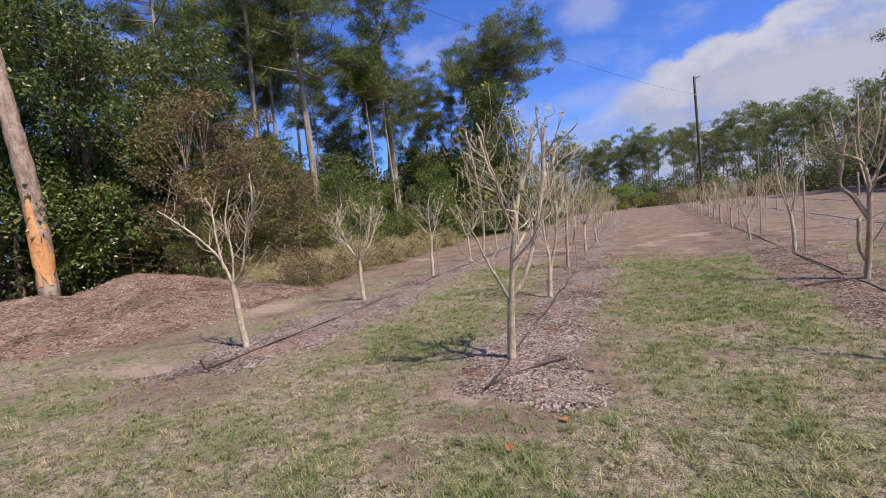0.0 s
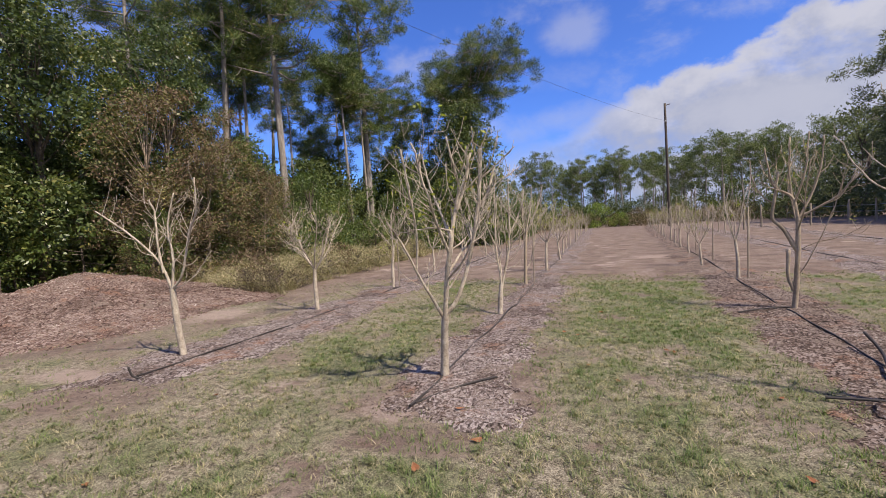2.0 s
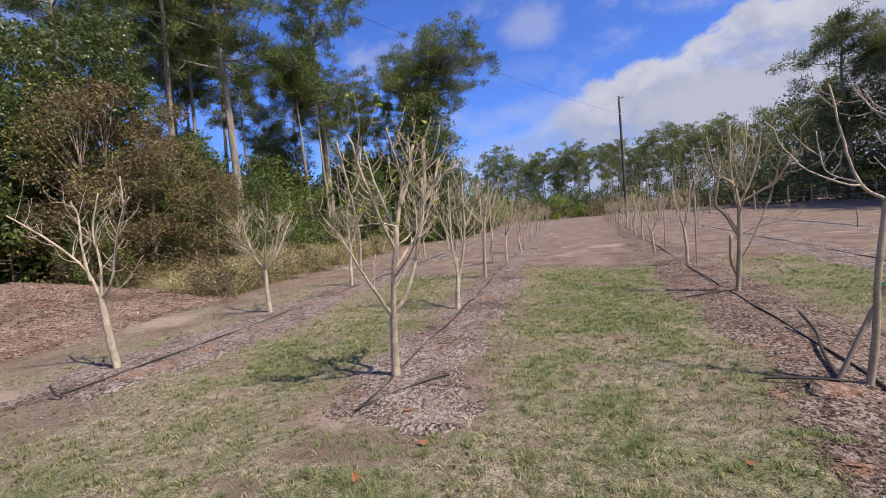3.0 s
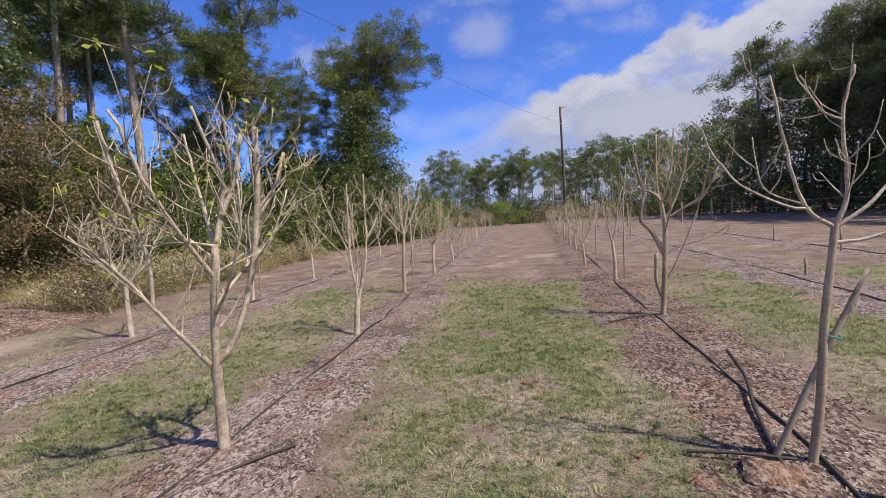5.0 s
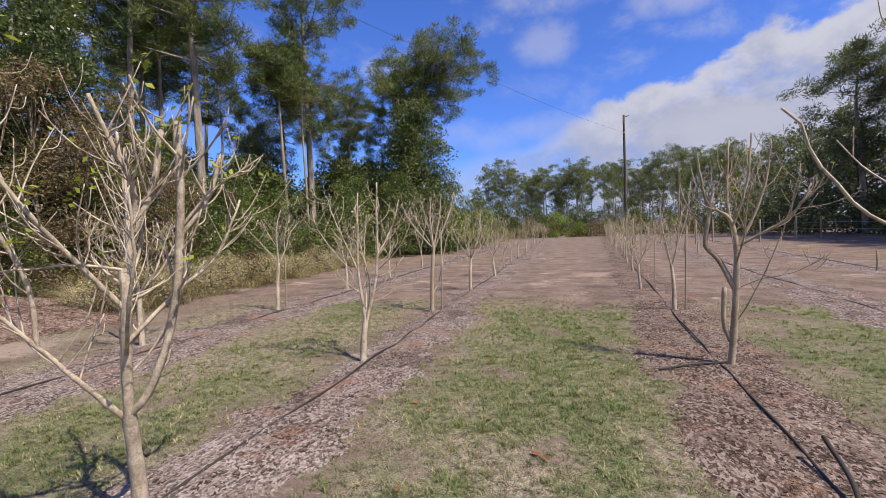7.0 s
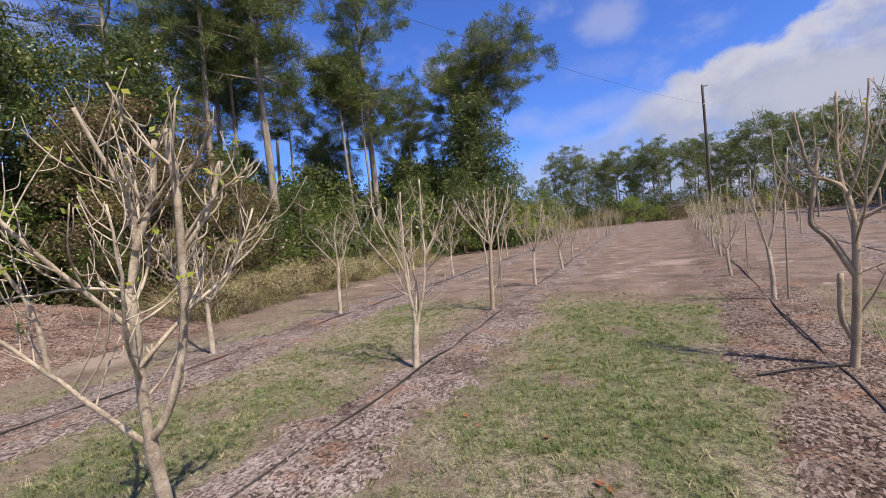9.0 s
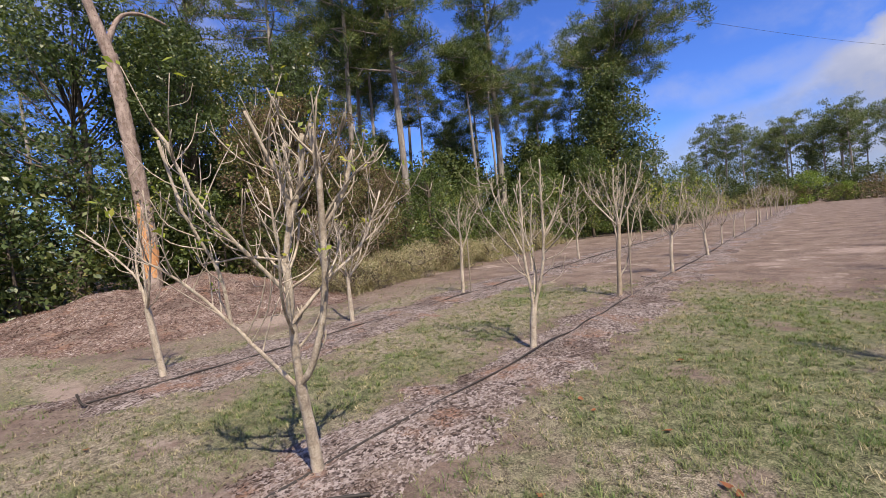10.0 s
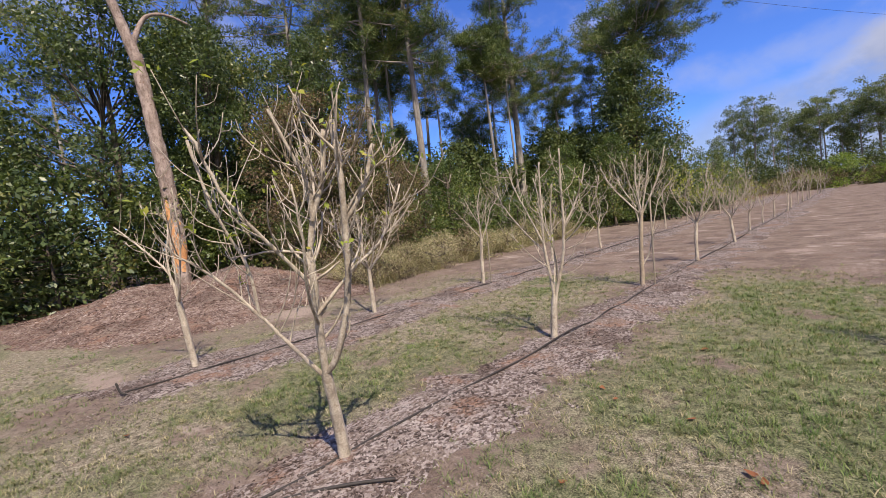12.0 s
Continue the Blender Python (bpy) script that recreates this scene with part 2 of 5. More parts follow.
M_GROUND = ground_material()
M_MULCH = chip_bed("mulch", (0.035, 0.026, 0.023), (0.145, 0.113, 0.103), (0.36, 0.31, 0.29))
M_MOUND = chip_bed("mound_mulch", (0.05, 0.031, 0.026), (0.15, 0.098, 0.08), (0.33, 0.26, 0.225))
M_CHIP = chip_loose("grey_chips", [(0.15, (0.035, 0.025, 0.021)), (0.38, (0.13, 0.092, 0.078)), (0.62, (0.24, 0.195, 0.178)), (0.84, (0.31, 0.265, 0.245)), (0.98, (0.44, 0.39, 0.365))])
M_MULCH_DARK = chip_bed("fresh_mulch", (0.03, 0.02, 0.016), (0.115, 0.08, 0.065), (0.29, 0.235, 0.205))
M_CHIP_DARK = chip_loose("fresh_chips", [(0.15, (0.028, 0.02, 0.016)), (0.42, (0.09, 0.062, 0.051)), (0.68, (0.20, 0.16, 0.14)), (0.85, (0.34, 0.295, 0.27)), (0.97, (0.52, 0.47, 0.43))])
M_CHIP_RED = chip_loose("red_chips", [(0.15, (0.045, 0.027, 0.022)), (0.42, (0.145, 0.088, 0.07)), (0.68, (0.215, 0.15, 0.124)), (0.86, (0.34, 0.27, 0.235)), (0.97, (0.54, 0.47, 0.43))])
M_BLADE = leafy("lawn_blades", [(0.08, (0.52, 0.46, 0.32)), (0.28, (0.35, 0.305, 0.19)), (0.40, (0.225, 0.225, 0.115)), (0.58, (0.115, 0.142, 0.062)), (0.80, (0.19, 0.218, 0.10)), (0.97, (0.31, 0.32, 0.17))], 0.25, 0.6, 0.2, 0.9, 7.0)
M_WEED = leafy("green_blades", [(0.1, (0.085, 0.14, 0.045)), (0.5, (0.145, 0.21, 0.07)), (0.9, (0.26, 0.31, 0.115))], 0.3, 0.5, 0.25)
M_DRY = leafy("dry_blades", [(0.1, (0.19, 0.15, 0.10)), (0.35, (0.42, 0.345, 0.23)), (0.52, (0.22, 0.22, 0.11)), (0.72, (0.34, 0.32, 0.185)), (0.95, (0.60, 0.51, 0.35))], 0.25, 0.7, 0.15, 1.4)
M_TWIG = bark("pale_bark", (0.165, 0.132, 0.102), (0.56, 0.488, 0.395), 14.0, 0.4, 0.9, 0.012, (0.30, 0.245, 0.19))
M_STEM = bark("grey_bark", (0.16, 0.122, 0.088), (0.42, 0.345, 0.26), 8.0, 0.3, 0.5, 0.01)
# Nearly black: the shade under the leaves is put into the wood colour.
M_SHADED = bark("shaded_wood", (0.05, 0.04, 0.032), (0.17, 0.14, 0.115), 6.0, 0.3, 0.6, 0.02)
M_PINE = bark("pine_bark", (0.09, 0.076, 0.066), (0.37, 0.335, 0.305), 5.0, 0.3, 0.9, 0.03, (0.23, 0.19, 0.16))
M_DEAD = bark("bare_pine_bark", (0.10, 0.068, 0.055), (0.42, 0.335, 0.295), 7.0, 0.45, 1.0, 0.06, (0.20, 0.135, 0.11))
M_WOUND = bark("orange_bare_wood", (0.36, 0.15, 0.06), (0.66, 0.36, 0.18), 5.0, 0.25, 0.5, 0.02, (0.30, 0.17, 0.10))
M_NEEDLE = leafy("pine_needles", [(0.1, (0.038, 0.064, 0.026)), (0.5, (0.098, 0.145, 0.05)), (0.8, (0.20, 0.235, 0.08)), (0.97, (0.33, 0.29, 0.12))], 0.28, 0.5, 0.3, 0.5)
# Paler than the near needles: distance haze is put into the colour.
M_NEEDLE_FAR = leafy("hazed_far_needles", [(0.1, (0.085, 0.115, 0.055)), (0.5, (0.14, 0.18, 0.075)), (0.9, (0.21, 0.245, 0.105))], 0.25, 0.55, 0.2, 0.3)
M_OAK = leafy("dark_leaves", [(0.1, (0.032, 0.055, 0.022)), (0.5, (0.08, 0.118, 0.042)), (0.8, (0.145, 0.18, 0.062)), (0.98, (0.31, 0.28, 0.10))], 0.3, 0.4, 0.48, 0.5)
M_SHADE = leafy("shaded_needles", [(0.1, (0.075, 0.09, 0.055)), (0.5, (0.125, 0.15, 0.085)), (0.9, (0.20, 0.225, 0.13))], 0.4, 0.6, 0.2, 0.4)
M_BUSH = leafy("mid_leaves", [(0.1, (0.045, 0.08, 0.024)), (0.5, (0.10, 0.148, 0.042)), (0.85, (0.19, 0.225, 0.066)), (0.98, (0.38, 0.33, 0.11))], 0.33, 0.36, 0.55, 0.6)
M_BROWN = leafy("brown_vine_leaves", [(0.1, (0.075, 0.053, 0.038)), (0.36, (0.18, 0.127, 0.088)), (0.52, (0.26, 0.19, 0.13)), (0.66, (0.11, 0.12, 0.05)), (0.84, (0.17, 0.175, 0.07)), (0.97, (0.44, 0.37, 0.16))], 0.3, 0.6, 0.2, 0.8)
M_FALLOW = leafy("dead_weeds", [(0.1, (0.05, 0.038, 0.034)), (0.5, (0.11, 0.083, 0.07)), (0.95, (0.21, 0.165, 0.13))], 0.2, 0.8, 0.1, 1.5)
M_HEDGE = leafy("hedge_leaves", [(0.1, (0.045, 0.065, 0.025)), (0.5, (0.08, 0.11, 0.04)), (0.9, (0.14, 0.16, 0.06))], 0.25, 0.6, 0.15, 0.3)
M_LIME = leafy("lime_leaves", [(0.1, (0.10, 0.17, 0.035)), (0.5, (0.18, 0.26, 0.055)), (0.95, (0.31, 0.36, 0.09))], 0.4, 0.5, 0.25)
M_SPRIG = leafy("fresh_sprigs", [(0.1, (0.15, 0.21, 0.035)), (0.6, (0.29, 0.34, 0.06)), (0.95, (0.42, 0.37, 0.09))], 0.4, 0.5, 0.25)
M_FALLEN = leafy("fallen_leaf", [(0.1, (0.19, 0.07, 0.035)), (0.6, (0.28, 0.115, 0.055)), (0.95, (0.37, 0.19, 0.10))], 0.2, 0.6, 0.25, 3.0)
M_POST = bark("weathered_post", (0.15, 0.12, 0.09), (0.34, 0.29, 0.23), 6.0, 0.15, 0.5, 0.01)
M_POLE = bark("dark_pole", (0.05, 0.042, 0.036), (0.12, 0.10, 0.085), 4.0, 0.1, 0.4, 0.01)


def plain(name, colour, rough=0.6, metal=0.0):
    m, nt = begin(name)
    v = n_noise(nt, own(nt), 30.0, 4.0)
    p = surface(nt, n_mix(nt, n_math(nt, "MULTIPLY", v, 0.5), colour, tuple(min(1, c * 2.2 + 0.02) for c in colour)), rough, v, 0.2, 0.004)
    p.inputs["Metallic"].default_value = metal
    return m


M_HOSE = plain("black_hose", (0.026, 0.022, 0.02), 0.6)
M_WIRE = plain("cable", (0.03, 0.03, 0.035), 0.5)
M_STEEL = plain("galvanised", (0.30, 0.31, 0.32), 0.45, 0.8)
M_CORD = plain("tan_cord", (0.20, 0.15, 0.10), 0.8)
M_TIE = plain("teal_tape", (0.008, 0.15, 0.13), 0.5)


# ---- mesh helpers ----
def mesh_np(name, V, F, material, smooth=True):
    V, F = np.asarray(V, dtype=np.float32), np.asarray(F, dtype=np.int32)
    me = bpy.data.meshes.new(name)
    k = F.shape[1]
    me.vertices.add(len(V))
    me.vertices.foreach_set("co", V.ravel())
    me.loops.add(F.size)
    me.loops.foreach_set("vertex_index", F.ravel())
    me.polygons.add(len(F))
    me.polygons.foreach_set("loop_start", np.arange(0, F.size, k, dtype=np.int32))
    me.polygons.foreach_set("use_smooth", np.full(len(F), smooth))
    me.materials.append(material)
    me.update(calc_edges=True)
    return me


class Geo:
    """Gathers quads."""

    def __init__(self):
        self.v, self.f, self.n = [], [], 0

    def add(self, V, F):
        self.v.append(V)
        self.f.append(F + self.n)
        self.n += len(V)
        return self

    def mesh(self, name, material, smooth=True):
        return mesh_np(name, np.concatenate(self.v), np.concatenate(self.f), material, smooth)


def part(name, geo, material, parent, label="", kind="", smooth=True):
    me = geo if isinstance(geo, bpy.types.Mesh) else geo.mesh(name, material, smooth)
    ob = new(name, me)
    ob.parent = parent
    return tagged(ob, label, kind=kind)


def flow(points, per=5):
    """A smooth line through the points."""
    P = np.asarray(points, dtype=float)
    if len(P) < 3:
        return P[0] + (P[-1] - P[0]) * np.linspace(0, 1, per + 1)[:, None]
    Q = np.vstack([2 * P[0] - P[1], P, 2 * P[-1] - P[-2]])
    out = []
    for i in range(1, len(Q) - 2):
        t = np.linspace(0, 1, per, endpoint=False)[:, None]
        a, b, c, d = Q[i - 1], Q[i], Q[i + 1], Q[i + 2]
        out.append(0.5 * (2 * b + (c - a) * t + (2 * a - 5 * b + 4 * c - d) * t ** 2 + (3 * b - a - 3 * c + d) * t ** 3))
    out.append(P[-1:])
    return np.vstack(out)


def tube(line, r0, r1, sides=6, cap=True, knots=0.0, rng=None, power=1.0):
    line = np.asarray(line, dtype=float)
    n = len(line)
    d = np.gradient(line, axis=0)
    d /= np.linalg.norm(d, axis=1)[:, None] + 1e-9
    ref = np.array((0.31, 0.95, 0.05)) if abs(d[:, 2]).mean() > 0.6 else np.array((0.05, 0.08, 1.0))
    u = np.cross(d, ref)
    u /= np.linalg.norm(u, axis=1)[:, None] + 1e-9
    w = np.cross(d, u)
    r = r0 + (r1 - r0) * np.linspace(0, 1, n) ** power
    if knots and rng is not None:
        r = r * (1 + knots * rng.standard_normal(n))
    if cap:
        line, d = np.vstack([line, line[-1] + d[-1] * r[-1] * 0.3]), np.vstack([d, d[-1]])
        u, w, r, n = np.vstack([u, u[-1]]), np.vstack([w, w[-1]]), np.append(r, r[-1] * 0.06), n + 1
    a = np.linspace(0, 2 * math.pi, sides, endpoint=False)
    V = (line[:, None, :] + r[:, None, None] * (np.cos(a)[None, :, None] * u[:, None, :] + np.sin(a)[None, :, None] * w[:, None, :])).reshape(-1, 3)
    i, j = np.meshgrid(np.arange(n - 1), np.arange(sides), indexing="ij")
    k = (j + 1) % sides
    F = np.stack([i * sides + j, i * sides + k, (i + 1) * sides + k, (i + 1) * sides + j], axis=-1).reshape(-1, 4)
    return V, F


def unit(v):
    return v / (np.linalg.norm(v, axis=-1, keepdims=True) + 1e-9)


def leaves(rng, centres, size, aspect=0.45, droop=0.0, spread=1.0, out=None):
    """A small folded blade of four corners at each centre."""
    n = len(centres)
    d = rng.standard_normal((n, 3)) * spread
    if out is not None:
        d = d + out
    d[:, 2] -= droop
    d = unit(d)
    side = unit(np.cross(d, unit(rng.standard_normal((n, 3)) + np.array((0, 0, 0.8)))))
    up = np.cross(side, d)
    s = size * rng.uniform(0.6, 1.3, (n, 1))
    V = np.stack([centres, centres + d * s * 0.5 + side * s * aspect * 0.5 + up * s * 0.08, centres + d * s, centres + d * s * 0.5 - side * s * aspect * 0.5 + up * s * 0.08], axis=1).reshape(-1, 3)
    return V, np.arange(4 * n).reshape(-1, 4)


def needles(rng, centres, size, width, out):
    """A thin triangle at each centre, radiating from it."""
    n = len(centres)
    d = unit(rng.standard_normal((n, 3)) * 0.75 + out)
    side = unit(np.cross(d, rng.standard_normal((n, 3)))) * width * 0.5
    tip = centres + d * size * rng.uniform(0.65, 1.2, (n, 1))
    V = np.stack([centres - side, centres + side, tip], axis=1).reshape(-1, 3)
    return V, np.arange(3 * n).reshape(-1, 3)


def empty(name, label, category, group="", where=(0, 0, 0)):
    ob = new(name)
    ob.location = where
    return tagged(ob, label, category, group)


def wave(x, y, s, seed=0.0):
    return noise.noise(Vector((x * s + seed, y * s - seed, seed * 0.7)))


# ---- the ground ----
def row_x(row, y):
    """The tree rows fan out a little."""
    base, slope, y0 = {"edge": (-4.87, 0.045, 4.6), "middle": (-1.26, 0.030, 5.0), "near": (2.42, 0.090, 4.3), "third": (5.6, 0.10, 7.0), "fourth": (8.9, 0.12, 9.0)}[row]
    return base + slope * (y - y0)


def sand(x, y):
    """Pale sand lying open at a few spots."""
    v = 0.0
    for cx, cy, rx, ry in ((-5.6, 3.85, 1.1, 0.28), (2.2, 16.8, 0.9, 0.8), (-1.45, 3.62, 0.3, 0.2), (1.2, 21.0, 1.2, 0.7), (0.6, 14.6, 0.5, 0.4), (-6.8, 7.2, 0.8, 0.9)):
        v += math.exp(-((x - cx) / rx) ** 2 - ((y - cy) / ry) ** 2)
    return min(1.0, v)


def cover(x, y):
    """Green, bare and leaf litter, 0 to 1, of the ground at a place."""
    far = (y - 10.8 - 0.9 * wave(x, y, 0.45, 3.1) - 0.5 * wave(x, y, 1.6, 8.0)) / 1.2
    bare = min(1.0, max(0.0, far))
    if x < -5.2:
        bare = max(bare, min(1.0, max(0.0, (-5.2 - x) / 0.8)) * (0.55 + 0.5 * wave(x, y, 0.8, 5.0)) * min(1.0, max(0.0, (y - 2.6) / 2.0)))
    bare = max(bare, min(1.0, max(0.0, 1.9 * wave(x, y, 0.9, 12.0) - 0.5)))
    bare = max(bare, min(0.6, max(0.0, 2.6 * wave(x, y, 1.6, 33.0) - 0.75 + 0.8 * wave(x, y, 4.5, 7.0))))
    for row in ("edge", "middle", "near"):
        d = abs(x - row_x(row, y) - 0.2)
        if y > 3.0 and d < 1.5:
            bare = max(bare, (1.5 - d) / 1.1 * (0.6 + 0.5 * wave(x, y, 1.5, 2.0)))
    green = 0.53 + 0.6 * wave(x, y, 0.55, 21.0) + 0.65 * wave(x, y, 1.9, 4.0)
    if -4 < x < -1.6 and 4.5 < y < 11:
        green += 0.10
    if y < 4.2 and x < 0.3:
        green -= 0.14
    if x > 0.0:
        green += 0.17 if y > 4.5 else 0.13
    if 1.0 < x < 2.6 and y < 7:
        green += 0.12
    green = min(1.0, max(0.0, green)) * (1 - 0.85 * bare)
    litter = min(1.0, max(0.0, (-12.5 - x + 0.11 * max(0.0, y - 12.0) ** 1.2) / 1.5)) if y > -5 else 0.0
    return green, min(1.0, max(0.0, bare)), litter


def lift(x, y):
    """Height of the bare ground."""
    if abs(x) > 14 or y > 22 or y < -6:
        return 0.0
    fade = min(1.0, (14 - abs(x)) / 3, (22 - y) / 5, (y + 6) / 3)
    return fade * (0.018 * wave(x, y, 0.7, 1.0) + 0.008 * wave(x, y, 3.1, 6.0))


def steps(lo, hi, d, reach):
    mid = list(np.arange(lo, hi + d / 2, d))
    left, right, g = [], [], d
    while lo - sum(left) > -reach:
        g *= 1.28
        left.append(g)
    g = d
    while hi + sum(right) < reach:
        g *= 1.28
        right.append(g)
    return np.array([lo - s for s in np.cumsum(left)][::-1] + mid + [hi + s for s in np.cumsum(right)])


def build_ground():
    xs, ys = steps(-9.0, 9.0, 0.15, 2500), steps(-2.0, 16.0, 0.15, 2500)
    nx, ny = len(xs), len(ys)
    V = np.array([(x, y, lift(x, y)) for y in ys for x in xs])
    i, j = np.meshgrid(np.arange(ny - 1), np.arange(nx - 1), indexing="ij")
    a = i * nx + j
    F = np.stack([a, a + 1, a + nx + 1, a + nx], axis=-1).reshape(-1, 4)
    me = mesh_np("ground", V, F, M_GROUND)
    at = me.attributes.new("cover", "FLOAT_COLOR", "POINT")
    at.data.foreach_set("color", np.array([(*cover(x, y), sand(x, y)) for x, y, z in V], dtype=np.float32).ravel())
    tagged(new("ground", me), "dry patchy lawn giving way to bare brown soil", "ground", kind="structure")


build_ground()


def box_chips(rng, where, length, width, thick):
    """Thin wood chips, five faces each, lying at a tilt."""
    n = len(where)
    yaw = rng.uniform(0, math.tau, n)
    tilt = rng.normal(0, 0.28, (n, 2))
    l = (length * rng.lognormal(0, 0.45, n))[:, None] * 0.5
    w = (width * rng.lognormal(0, 0.35, n))[:, None] * 0.5
    d = np.stack([np.cos(yaw), np.sin(yaw), tilt[:, 0]], 1)
    s = np.stack([-np.sin(yaw), np.cos(yaw), tilt[:, 1]], 1)
    u = np.tile(np.array((0, 0, thick)), (n, 1))
    c = where
    V = np.stack([c - d * l - s * w, c + d * l * 1.1 - s * w * 0.6, c + d * l + s * w, c - d * l * 0.9 + s * w * 0.8], 1)
    V = np.concatenate([V, V + u[:, None, :]], 1).reshape(-1, 3)
    base = (np.arange(n) * 8)[:, None, None]
    F = (np.array([(4, 5, 6, 7), (0, 1, 5, 4), (1, 2, 6, 5), (2, 3, 7, 6), (3, 0, 4, 7)])[None] + base).reshape(-1, 4)
    return V, F


def mulch_height(row, x, y, y0, left, right):
    u = x - row_x(row, y)
    ragged = 0.34 * wave(x, y, 0.9, 9.0) + 0.22 * wave(x, y, 3.0, 3.0) + 0.10 * wave(x, y, 8.0, 5.0)
    inside = min(u + left + ragged, right + ragged - u, (y - y0) * 0.9 + ragged)
    return min(1.0, max(-0.3, inside / 0.35)) * 0.028 + 0.012 * wave(x, y, 2.3, 7.0) + 0.006 * wave(x, y, 9.0, 1.0)


def mulch_strip(row, y0, y1, left, right, chips, chip_y, seed, step=0.085, bed=M_MULCH, loose=M_CHIP):
    rng = np.random.default_rng(seed)
    ys = np.arange(y0 - 0.3, min(y1, 17.0), step)
    ys = np.concatenate([ys, np.arange(17.0, y1, 0.4)]) if y1 > 17 else ys
    us = np.arange(-left - 0.35, right + 0.36, step)
    V = np.array([(row_x(row, y) + u, y, lift(row_x(row, y) + u, y) + mulch_height(row, row_x(row, y) + u, y, y0, left, right)) for y in ys for u in us])
    nx = len(us)
    i, j = np.meshgrid(np.arange(len(ys) - 1), np.arange(nx - 1), indexing="ij")
    a = i * nx + j
    F = np.stack([a, a + 1, a + nx + 1, a + nx], axis=-1).reshape(-1, 4)
    strip = tagged(new("mulch_strip", mesh_np("mulch_strip", V, F, bed)), "strip of grey-brown wood chip mulch under trees", "mulch", kind="structure")
    y = y0 - 0.15 + (chip_y - y0) * rng.uniform(0, 1, chips) ** 1.6
    u = rng.uniform(-left - 0.15, right + 0.2, chips)
    pts = []
    for yy, uu in zip(y, u):
        x = row_x(row, yy) + uu
        h = mulch_height(row, x, yy, y0, left, right)
        if h > 0.0 or rng.random() < 0.18:
            pts.append((x, yy, lift(x, yy) + max(h, 0.0)))
    V, F = box_chips(rng, np.array(pts), 0.019, 0.0085, 0.004)
    part("chip_litter", Geo().add(V, F), loose, strip, "", "stuff", smooth=False)


mulch_strip("middle", 3.72, 60, 0.34, 0.76, 15000, 13.0, 1)
mulch_strip("edge", 3.55, 50, 0.42, 1.0, 5500, 12.0, 2)
mulch_strip("near", 2.2, 58, 0.66, 0.62, 9000, 12.0, 3, bed=M_MULCH_DARK, loose=M_CHIP_DARK)
mulch_strip("third", 5.0, 58, 0.6, 0.8, 3500, 14.0, 4)
mulch_strip("fourth", 6.0, 58, 0.6, 0.8, 2000, 16.0, 5)


# ---- mulch mound ----
def mound_height(x, y):
    h = 0.0
    for cx, cy, sx, sy, top in ((-12.4, 8.4, 1.9, 1.25, 0.80), (-12.5, 6.0, 1.9, 1.4, 0.62), (-9.8, 6.9, 1.35, 1.7, 0.34), (-14.0, 4.4, 2.2, 1.4, 0.20), (-10.3, 9.6, 1.6, 1.0, 0.30), (-8.5, 6.3, 1.3, 1.6, 0.17), (-8.2, 8.9, 1.3, 0.9, 0.14), (-10.6, 4.6, 1.6, 1.1, 0.16)):
        h += top * math.exp(-(((x - cx) / sx) ** 2 + ((y - cy) / sy) ** 2))
    return h + 0.17 * wave(x, y, 0.9, 2.0) * min(1.0, h * 2) + (0.07 * wave(x, y, 2.6, 5.0) + 0.03 * wave(x, y, 7.0, 3.0)) * min(1.0, h * 3) - 0.06


def build_mound():
    xs, ys = np.arange(-19, -5.5, 0.09), np.arange(0.5, 12.5, 0.09)
    V = np.array([(x, y, mound_height(x, y)) for y in ys for x in xs])
    nx = len(xs)
    i, j = np.meshgrid(np.arange(len(ys) - 1), np.arange(nx - 1), indexing="ij")
    a = i * nx + j
    F = np.stack([a, a + 1, a + nx + 1, a + nx], axis=-1).reshape(-1, 4)
    F = F[V[F, 2].max(axis=1) > -0.03]
    used = np.unique(F)
    remap = np.zeros(len(V), dtype=int)
    remap[used] = np.arange(len(used))
    mound = tagged(new("mulch_mound", mesh_np("mulch_mound", V[used], remap[F], M_MOUND)), "low heap of reddish-brown shredded wood mulch", "mulch heap")
    rng = np.random.default_rng(8)
    pts = []
    while len(pts) < 13000:
        x, y = rng.uniform(-15.5, -6), rng.uniform(2, 11.5)
        h = mound_height(x, y)
        if h > -0.02:
            pts.append((x, y, h))
    V, F = box_chips(rng, np.array(pts), 0.048, 0.015, 0.007)
    part("chip_litter", Geo().add(V, F), M_CHIP_RED, mound, "", "stuff", smooth=False)


build_mound()


# ---- grass ----
def strip_over(x, y):
    for row, y0, l, r in (("middle", 3.72, 0.34, 0.76), ("edge", 3.55, 0.42, 1.0), ("near", 2.2, 0.66, 0.62), ("third", 5.0, 0.6, 0.8)):
        if y > y0 - 0.3 and mulch_height(row, x, y, y0, l, r) > 0.004 and -l - 0.3 < x - row_x(row, y) < r + 0.3:
            return True
    return False


